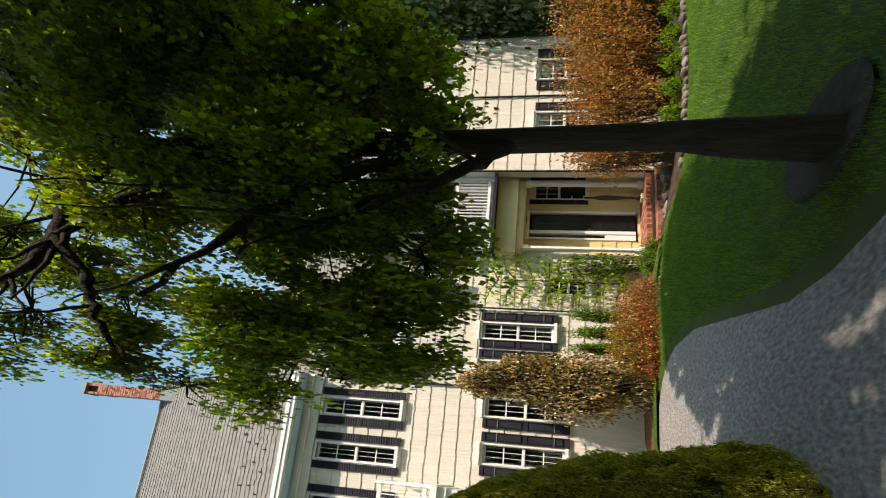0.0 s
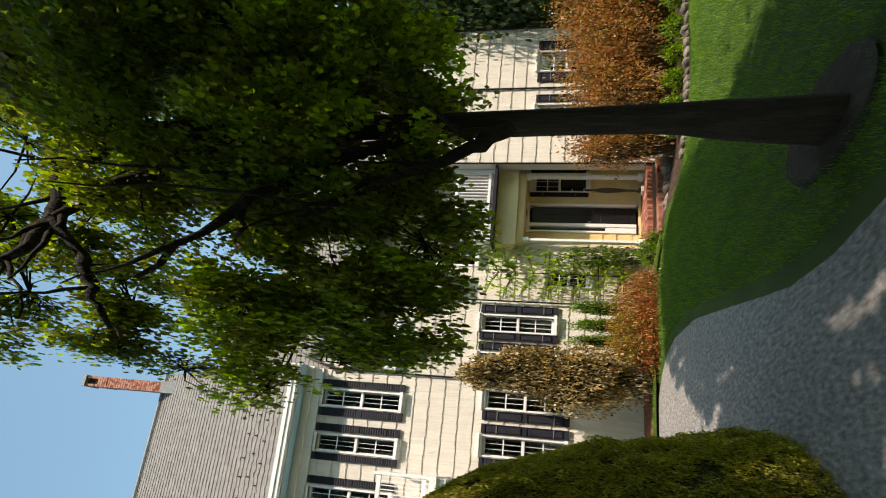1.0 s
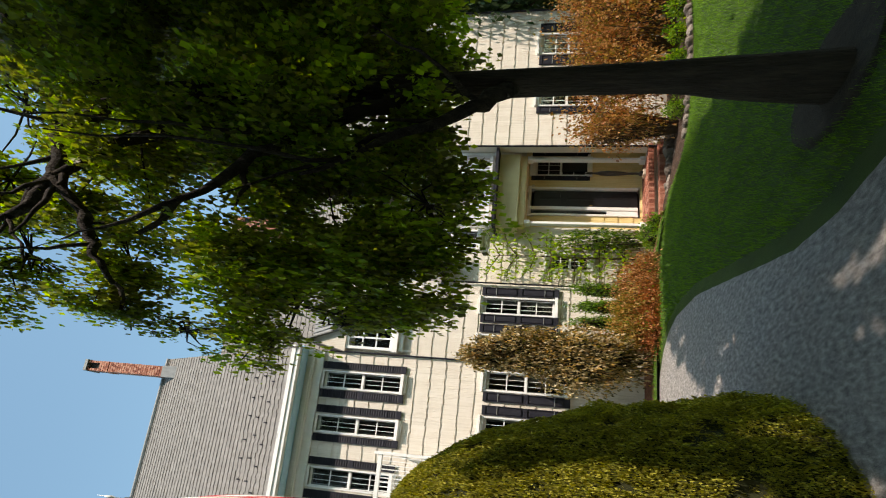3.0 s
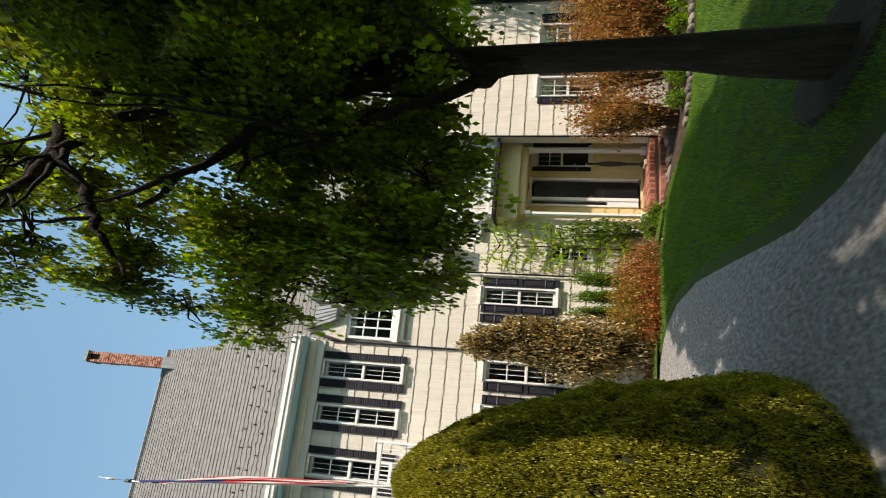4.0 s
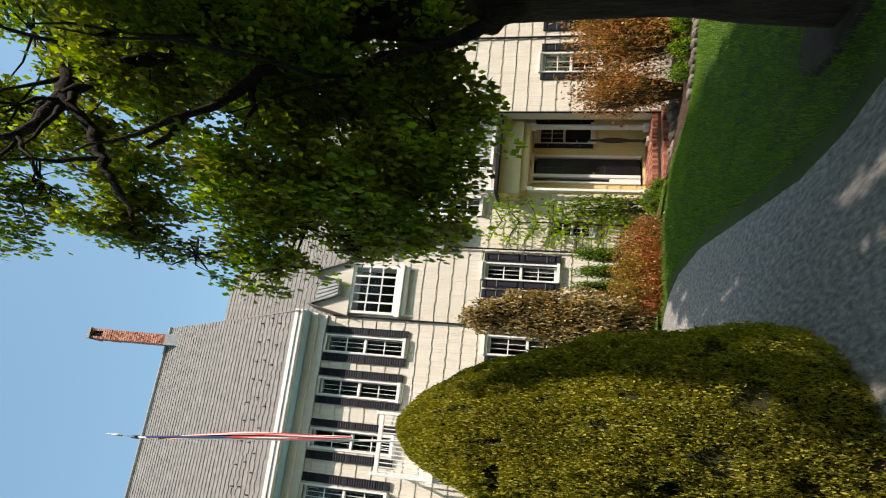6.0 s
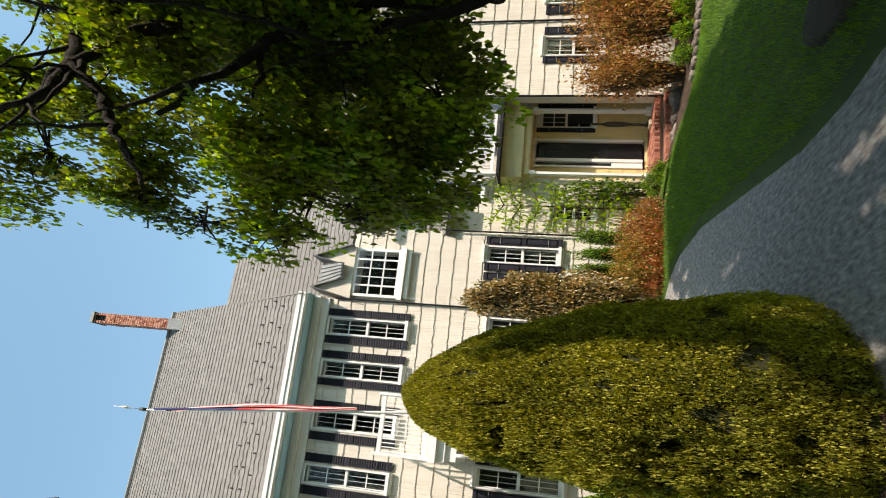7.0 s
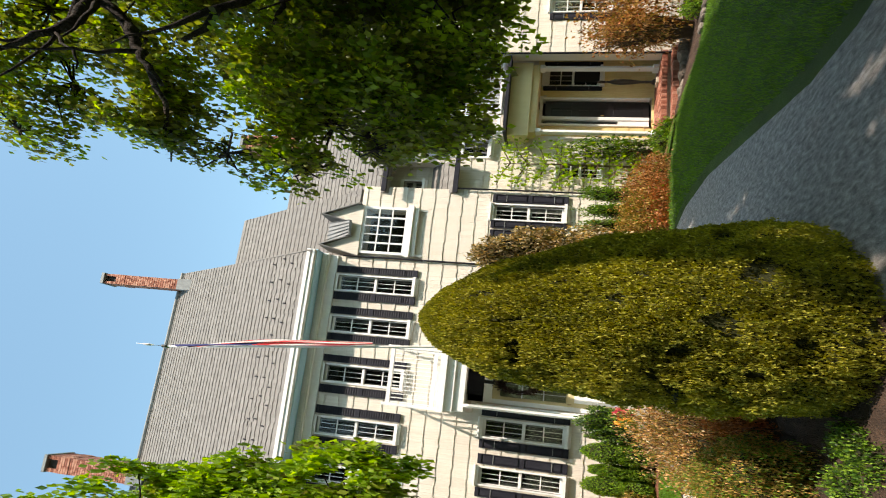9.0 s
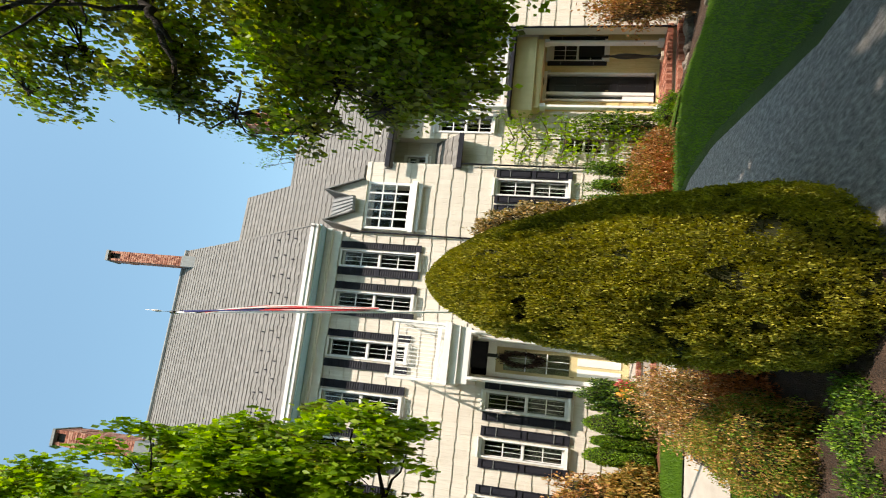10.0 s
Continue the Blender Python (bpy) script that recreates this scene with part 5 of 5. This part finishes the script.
for i, (x, y, z, rx, ry, rz, mt, nm) in enumerate([
        (1.95, 10.8, 0.3, 0.3, 0.5, 0.45, RUST, "low rust-green shrub by the wall"), (2.35, 10.9, 0.3, 0.3, 0.5, 0.45, RUST, "low rust-green shrub by the wall"),
        (2.75, 10.9, 0.15, 0.3, 0.5, 0.5, ORANGE, "orange-brown leafy shrub by the wall"), (2.5, 10.55, 0.0, 0.4, 0.3, 0.3, REDLEAF, "low brick-red shrub at the bed's edge"),
        (1.9, 10.5, 0.0, 0.35, 0.3, 0.25, REDLEAF, "low brick-red shrub at the bed's edge"), (3.05, 10.8, 0.05, 0.25, 0.4, 0.36, ORANGE, "low orange-brown shrub at the bed's edge")]):
    shrub("shrub", nm, [(x, y, z, rx, ry, rz)], mt, 0.065, 9000, 40 + i, group="shrubs along the house wall", accents=((ORANGE, 0.22), (BOX, 0.08)), spray=0.08, shell=0.7, lumps=0.4, corefill=0.5)
for i, (x, z) in enumerate(((2.82, 1.25), (2.5, 1.2), (2.2, 1.2))):
    shrub("shrub", "small upright bright green conifer by the wall", [(x, 11.4, z - 0.55, 0.1, 0.3, 0.8)], BOX, 0.06, 4500, 50 + i, group="upright conifers along the house wall", spray=0.02)
shrub("shrub", "light yellow-green perennial clump by the porch", [(3.85, 11.2, -0.1, 0.2, 0.35, 0.34), (4.1, 11.2, -0.2, 0.18, 0.3, 0.28)], BOX, 0.07, 5000, 56, spray=0.03)
for i, (x, y, z, rx, ry, rz, mt) in enumerate([(8.6, 10.3, 0.9, 0.75, 0.7, 0.95, ORANGE), (7.6, 10.2, 0.75, 0.65, 0.7, 0.9, ORANGE), (6.75, 10.2, 0.7, 0.6, 0.6, 0.85, ORANGE), (5.8, 10.5, 0.7, 0.34, 0.45, 0.72, ORANGE), (9.5, 10.3, 0.9, 0.6, 0.7, 1.0, ORANGE)]):
    shrub("shrub", "tall orange-brown shrub with bare lower stems", [(x, y, z, rx, ry, rz)], mt, 0.08, 8000, 60 + i, group="orange shrubs before the wing", accents=((RUST, 0.35), (REDLEAF, 0.12)), spray=0.12, corefill=0.12, twigs=110, shell=0.75, lumps=0.45)
for i, x in enumerate((5.75, 6.15, 6.6, 7.05, 7.5, 8.0, 8.5)):
    shrub("shrub", "low yellow-green clump under the tall shrubs", [(x, 9.95 - (x - 5.3) * 0.3, -0.27, 0.12, 0.22, 0.22)], BOX, 0.07, 700, 70 + i, group="low clumps before the wing", spray=0.04, accents=((LEAF_LIGHT, 0.25),), corefill=0.3)
shrub("shrub", "dark glossy evergreen shrub beside the steps", [(-1.35, 11.0, 0.75, 0.2, 0.5, 0.5), (-1.55, 11.1, 0.6, 0.16, 0.4, 0.5)], BOX, 0.075, 12000, 81, accents=((DEEP, 0.5),), spray=0.02)
for i, (x, z, r) in enumerate(((-1.86, 0.62, 0.17), (-2.14, 0.5, 0.11), (-2.38, 0.6, 0.15))):
    shrub("shrub", "clipped round bright green boxwood", [(x, 11.0, z - 0.22, r, r / SQ * 0.9, 0.45), (x, 11.0, z + 0.15, r * 0.95, r / SQ * 0.85, 0.42)], BOX, 0.045, 14000, 84 + i, accents=((LEAF_LIGHT, 0.3),), lumps=0.08, shell=0.2, corefill=0.85, group="clipped boxwoods along the house")
for i, (x, y, z, rx, ry, rz, mt) in enumerate([(-3.1, 10.9, 0.7, 0.4, 0.6, 0.95, ORANGE), (-2.75, 10.5, 0.25, 0.3, 0.4, 0.5, RUST), (-3.6, 10.9, 0.9, 0.5, 0.6, 1.1, ORANGE)]):
    shrub("shrub", "orange-brown leafy shrub under the windows", [(x, y, z, rx, ry, rz)], mt, 0.11, 7000, 90 + i, group="orange shrubs under the windows", accents=((RUST, 0.4),), spray=0.05)
shrub("shrub", "wide mound of rust and olive leaves", [(-1.6, 4.75, 0.24, 0.3, 0.6, 0.36), (-1.66, 5.3, 0.22, 0.28, 0.5, 0.36)], RUST, 0.034, 64000, 95, accents=((ORANGE, 0.05), (BOX, 0.35)), spray=0.025)
shrub("shrub", "loose twiggy shrub of orange-brown leaves", [(-1.35, 7.2, 0.3, 0.34, 0.7, 0.5), (-1.5, 6.3, 0.28, 0.36, 0.6, 0.42)], ORANGE, 0.05, 26000, 94, accents=((RUST, 0.45), (OLIVE, 0.15)), spray=0.07, shell=0.75, corefill=0.45, lumps=0.4, twigs=60)
shrub("shrub", "low brick-red shrub under the yew", [(-1.12, 5.6, 0.12, 0.2, 0.45, 0.32), (-1.32, 5.2, 0.1, 0.16, 0.3, 0.3)], REDLEAF, 0.05, 9000, 96, spray=0.04, corefill=0.5)
for i, (x, y) in enumerate(((-1.27, 3.78), (-1.5, 3.85), (-1.88, 4.5), (-1.7, 3.66), (-1.36, 3.6))):
    shrub("shrub", "bright green leafy ground cover", [(x, y, 0.03, 0.11, 0.2, 0.085)], BOX, 0.036, 3200, 97 + i, group="ground cover at the bed's edge", spray=0.03, accents=((DEEP, 0.25),))


# ---- porch details ----
def stone(name, x, y, z, rx, ry, rz, parent, mat, seed):
    """A rough block of stone."""
    bm = bmesh.new()
    got = bmesh.ops.create_icosphere(bm, subdivisions=2, radius=1)
    for v in got["verts"]:
        q = v.co.copy()
        m = max(abs(q.x), abs(q.y), abs(q.z))
        q = q.lerp(q / m, 0.6)
        w = 1 + 0.18 * noise.noise((q.x * 1.7 + seed * 3.1, q.y * 1.7, q.z * 1.7 + seed))
        v.co = Vector((x + q.x * rx * w, y + q.y * ry * w, z + q.z * rz * w))
    return part(name, bm, mat, parent)


def porch_details():
    rng = random.Random(14)
    deck = [o for o in house.children if o.name.startswith("deck")][0]
    # soldier course along the deck's edge and a brick floor
    n = 44
    for i in range(n):
        x = 4.33 + 1.72 * i / n
        part_brick(x, x + 1.72 / n - 0.004, 11.56, 11.78, -0.1, 0.0 + rng.uniform(0, 0.006), deck)
    for r in range(4):
        for i in range(22):
            x = 4.35 + 1.7 * (i + 0.5 * (r % 2)) / 23
            part_brick(x, x + 1.7 / 23 - 0.005, 11.79 + 0.22 * r, 12.0 + 0.22 * r, -0.05, 0.0 + rng.uniform(0, 0.004), deck)
    for i in range(28):
        x = 4.4 + 1.6 * i / 28
        part_brick(x, x + 1.6 / 28 - 0.004, 11.3, 11.55, -0.28, -0.17 + rng.uniform(0, 0.008), deck)
    wallthing = thing("stone_edging", "rough grey-brown stones edging the porch bed", "stone edging", at=(5.2, 11.0, -0.4))
    s = 0
    for x in steps(4.25, 6.15, 13):
        stone("stone", x + rng.uniform(-0.03, 0.03), 11.05 + rng.uniform(-0.06, 0.06), -0.34, rng.uniform(0.06, 0.1), 0.16, rng.uniform(0.08, 0.14), wallthing, STONE, s)
        s += 1
    for x in (4.45, 4.62, 5.0, 5.35):
        stone("stone", x, 10.75, -0.4, 0.09, 0.2, 0.07, wallthing, PALESTONE if x < 4.5 else STONE, s)
        s += 1
    edge = thing("stone_edging", "low row of rough stones along the lawn", "stone edging", at=(6.5, 8.6, -0.4))
    for i in range(46):
        x = 4.75 + i * 0.115
        y = 8.95 - (x - 4.75) * 0.5
        stone("stone", x, y + rng.uniform(-0.06, 0.06), ground_z(x, y) + 0.04, rng.uniform(0.04, 0.07), 0.12, rng.uniform(0.05, 0.11), edge, STONE, s)
        s += 1
    # porch figure
    bm = lathe(bmesh.new(), [(0.1, 0.0), (0.11, 0.04), (0.05, 0.08), (0.05, 0.3), (0.09, 0.5), (0.11, 0.7), (0.09, 0.85), (0.05, 0.93), (0.035, 1.0), (0.05, 1.06), (0.05, 1.12), (0.02, 1.18)], (5.62, 12.1, 0.06), 14)
    tagged(finish("statue", bm, BRONZE, None, smooth=True), "slim dark bronze garden statue on the porch", "statue")
    bm = boxes((5.56, 5.68, 11.98, 12.22, 0.004, 0.06), bevel=0.006)
    tagged(finish("plinth", bm, PALESTONE), "small pale stone plinth on the brick porch", "plinth")
    # wall lantern over the door
    lan = part("lantern", boxes((5.22, 5.34, 12.5, 12.68, 2.56 - 0.1, 2.72 - 0.1)), BRONZE, house, "small dark porch lantern")


def espalier():
    """A young tree trained flat on the wall."""
    rng = np.random.default_rng(77)
    root = thing("espalier_tree", "light green young tree trained flat against the wall", "tree", at=(3.72, 12.12, -0.4))
    part("trunk", tube(bmesh.new(), [(3.72, 12.12, -0.42), (3.7, 12.12, 0.8), (3.72, 12.14, 2.0), (3.7, 12.14, 3.1)], [0.05, 0.04, 0.03, 0.012], 8, SQ), TWIG, root)
    pos = []
    for i, z in enumerate(steps(0.5, 3.05, 7)):
        for s in (-1, 1):
            ln = (0.62 if s < 0 else 0.5) * rng.uniform(0.75, 1.1)
            pts = [(3.71, 12.12, z - 0.1), (3.71 + s * ln * 0.5, 12.12, z + rng.uniform(-0.05, 0.12)), (3.71 + s * ln, 12.1, z + rng.uniform(0.0, 0.2))]
            part("branch", tube(bmesh.new(), pts, [0.02, 0.014, 0.006], 6, SQ * 1.5), TWIG, root)
            for k in range(60):
                t = rng.random()
                p = Vector(pts[0]).lerp(Vector(pts[1]), t * 2) if t < 0.5 else Vector(pts[1]).lerp(Vector(pts[2]), t * 2 - 1)
                pos.append((p.x + rng.normal(0, 0.035), p.y - abs(rng.normal(0, 0.12)), p.z + rng.normal(0, 0.09)))
    pos = np.array(pos)
    out = np.tile(np.array((0.0, -0.8, 0.3)), (len(pos), 1))
    leaf_mesh("leaves", pos, out, 0.1, rng, LEAF_LIGHT, root, "bright yellow-green leaves", 1.0)
    trel = thing("trellis", "thin dark trellis wires on the wall", "trellis", at=(3.72, 12.24, 0))
    for x in (3.25, 3.5, 3.95, 4.15):
        part("wire", tube(bmesh.new(), [(x, 12.25, -0.3), (x, 12.25, 2.2)], [0.008, 0.008], 5, 0.5), TWIG, trel)
    for z in (0.4, 0.9, 1.4, 1.9):
        part("wire", tube(bmesh.new(), [(3.2, 12.255, z), (4.2, 12.255, z)], [0.012, 0.012], 5), TWIG, trel)
    shrub("shrub", "dark green leafy climber beside the porch", [(4.05, 12.0, 0.9, 0.2, 0.25, 0.95)], BOX, 0.09, 1500, 78, accents=((DEEP, 0.3),), spray=0.06, corefill=0.15)


def potted(x, y, z, petals, seed):
    """A stone urn with flowers."""
    rng = np.random.default_rng(seed)
    pot = thing("flower_pot", "pale stone urn of %s flowers by the steps" % ("red" if petals is FLOWER_RED else "orange"), "flower pot", "urns by the front steps", at=(x, y, z))
    part("urn", lathe(bmesh.new(), [(0.13, 0), (0.14, 0.05), (0.08, 0.1), (0.13, 0.2), (0.2, 0.36), (0.21, 0.42), (0.19, 0.43), (0.17, 0.4)], (x, y, z), 18), PALESTONE, pot, smooth=True)
    p, d = blob_points((x, y, z + 0.5), (0.2 * SQ, 0.2, 0.14), 500, rng, 0.6)
    leaf_mesh("leaves", p, d, 0.08, rng, BOX, pot)
    p, d = blob_points((x, y, z + 0.55), (0.21 * SQ, 0.21, 0.17), 160, rng, 0.2)
    leaf_mesh("petals", p, d, 0.07, rng, petals, pot, aspect=0.9)


def wreath():
    rng = np.random.default_rng(41)
    n = 1500
    a = rng.uniform(0, 2 * math.pi, n)
    r = rng.normal(0.27, 0.05, n)
    pos = np.stack([-0.9 + r * np.cos(a) * SQ * 1.3, np.full(n, 11.98) + rng.normal(0, 0.025, n), 2.42 + r * np.sin(a) * 1.2], 1)
    out = np.stack([np.cos(a), np.full(n, -0.7), np.sin(a)], 1)
    w = thing("wreath", "brown dried wreath hung on the white front door", "wreath", at=(-0.9, 11.98, 2.42))
    leaf_mesh("foliage", pos, out, 0.08, rng, WREATH, w)
    part("ring", tube(bmesh.new(), [(-0.9 + 0.27 * SQ * 1.3 * math.cos(t), 12.0, 2.42 + 0.32 * math.sin(t)) for t in steps(0, 6.2, 28)], [0.03] * 29, 6, 0.5), TWIG, w)
    part("lantern", boxes((-0.93, -0.87, 11.3, 11.42, 3.0 - 0.2, 3.0 - 0.02), bevel=0.004), BRONZE, house, "hanging dark portico lantern")


def far_tree(x, y, z0, h, r, seed, mat, label, count=9000, bare=False, size=0.22):
    rng = np.random.default_rng(seed)
    root = thing("tree", label, "tree", "trees behind the house", at=(x, y, z0))
    part("trunk", tube(bmesh.new(), [(x, y, z0), (x + 0.02, y, z0 + h * 0.4), (x, y, z0 + h * 0.8)], [0.25, 0.18, 0.05], 8, SQ), BARK, root)
    bm = bmesh.new()
    tips = []
    for i in range(26):
        a, e = rng.uniform(0, 6.28), rng.uniform(0.25, 1.3)
        base = Vector((x, y, z0 + h * rng.uniform(0.35, 0.75)))
        L = h * rng.uniform(0.15, 0.3)
        tip = base + Vector((math.cos(a) * math.cos(e) * L * SQ, math.sin(a) * math.cos(e) * L, math.sin(e) * L))
        tube(bm, [base, base.lerp(tip, 0.5) + Vector((0, 0, 0.05)), tip], [0.05, 0.03, 0.008], 5, SQ)
        for k in range(9):
            b2 = base.lerp(tip, rng.uniform(0.4, 1))
            t2 = b2 + Vector((rng.normal(0, 0.5) * SQ, rng.normal(0, 0.5), rng.uniform(0.1, 0.8)))
            tube(bm, [b2, t2], [0.015, 0.004], 4, SQ)
            tips.append(t2)
    part("limbs", bm, TWIG, root)["kind"] = "stuff"
    if bare:
        tips = np.array([tuple(t) for t in tips])
        pos = np.repeat(tips, 4, 0) + rng.normal(0, 0.15, (len(tips) * 4, 3)) * np.array((SQ, 1, 1))
        out = np.tile(np.array((0.0, -0.3, 0.8)), (len(pos), 1))
        leaf_mesh("crown", pos, out, 0.14, rng, mat, root)
    else:
        pos, out = [], []
        for i in range(9):
            c = (x + rng.normal(0, r * 0.45) * SQ, y + rng.normal(0, r * 0.4), z0 + h * rng.uniform(0.3, 0.95))
            p, d = blob_points(c, (r * 0.6 * SQ, r * 0.6, r * 0.6), count // 9, rng, 0.8, 0.3)
            pos.append(p)
            out.append(d)
        leaf_mesh("crown", np.concatenate(pos), np.concatenate(out), size, rng, mat, root)


def parked_car(x, y):
    z = ground_z(x, y)
    car = thing("car", "dark parked car half hidden by shrubs", "car", at=(x, y, z))
    prof = [(-2.1, 0.35), (-2.1, 0.8), (-1.2, 0.95), (-0.6, 1.42), (0.9, 1.45), (1.6, 1.0), (2.1, 0.9), (2.1, 0.35)]
    bm = bmesh.new()
    a = [bm.verts.new((x - 0.28, y + p, z + q)) for p, q in prof]
    b = [bm.verts.new((x + 0.28, y + p, z + q)) for p, q in prof]
    bm.faces.new(a), bm.faces.new(b[::-1])
    for i in range(len(a)):
        j = (i + 1) % len(a)
        bm.faces.new((a[j], a[i], b[i], b[j]))
    bmesh.ops.recalc_face_normals(bm, faces=bm.faces)
    bmesh.ops.bevel(bm, geom=list(bm.edges), offset=0.05, segments=2, affect="EDGES")
    part("body", bm, CAR, car)
    part("windscreen", raw_prism([(y - 1.12, z + 1.0), (y - 0.64, z + 1.38), (y - 0.62, z + 1.4), (y - 1.1, z + 1.02)], x - 0.24, x + 0.24), GLASS, car)
    for yy in (-1.35, 1.35):
        for xx in (-0.27, 0.23):
            bm = bmesh.new()
            tube(bm, [(x + xx, y + yy, z + 0.32), (x + xx + 0.05, y + yy, z + 0.32)], [0.32, 0.32], 18)
            part("wheel", bm, BLACK, car)


porch_details()
espalier()
potted(-1.2, 10.25, 0.05, FLOWER_RED, 1)
potted(-1.34, 9.95, 0.03, FLOWER_ORANGE, 2)
wreath()
far_tree(-4.6, 24, 0, 17.5, 2.5, 101, RUST, "tall half-bare tree behind the house", bare=True)
far_tree(3.6, 22, 0, 15.0, 2.5, 102, BOX, "half-bare spring tree behind the roof", bare=True)
far_tree(6.2, 20, 0, 14.5, 2.2, 103, BOX, "half-bare spring tree behind the roof", bare=True)
for i, (x, y, h) in enumerate(((11.0, 12.5, 7.5), (12.0, 15.0, 10.0), (13.5, 18.0, 13.0), (10.6, 17.5, 12.0), (14.5, 13.0, 9.0))):
    far_tree(x, y, -0.45, h, 3.6, 110 + i, DEEP, "dense dark green tree beyond the wing", 14000)
parked_car(10.9, 11.6)
# Unseen trees added all round to darken reflections and block sky light.
for i, (x, y, h) in enumerate(((-9, -9, 14), (-5.5, -11, 15), (-2.5, -9.5, 14), (0.5, -12, 15), (3.5, -11, 15), (7, -12, 16), (-9, -4, 15), (-11, 3, 13), (12, -6, 12))):
    far_tree(x, y, 0, h, 8.0, 130 + i, DEEP, "unseen dark green tree added to block sky light", 9000, size=0.5)
for i, (x, y) in enumerate(((10.3, 10.6), (11.2, 10.2), (11.8, 11.2))):
    shrub("shrub", "dark green hedge shrub beyond the wing", [(x, y, 0.5, 0.6, 0.7, 1.0)], DEEP, 0.14, 5000, 120 + i, group="hedge beyond the wing", spray=0.05)

clad()
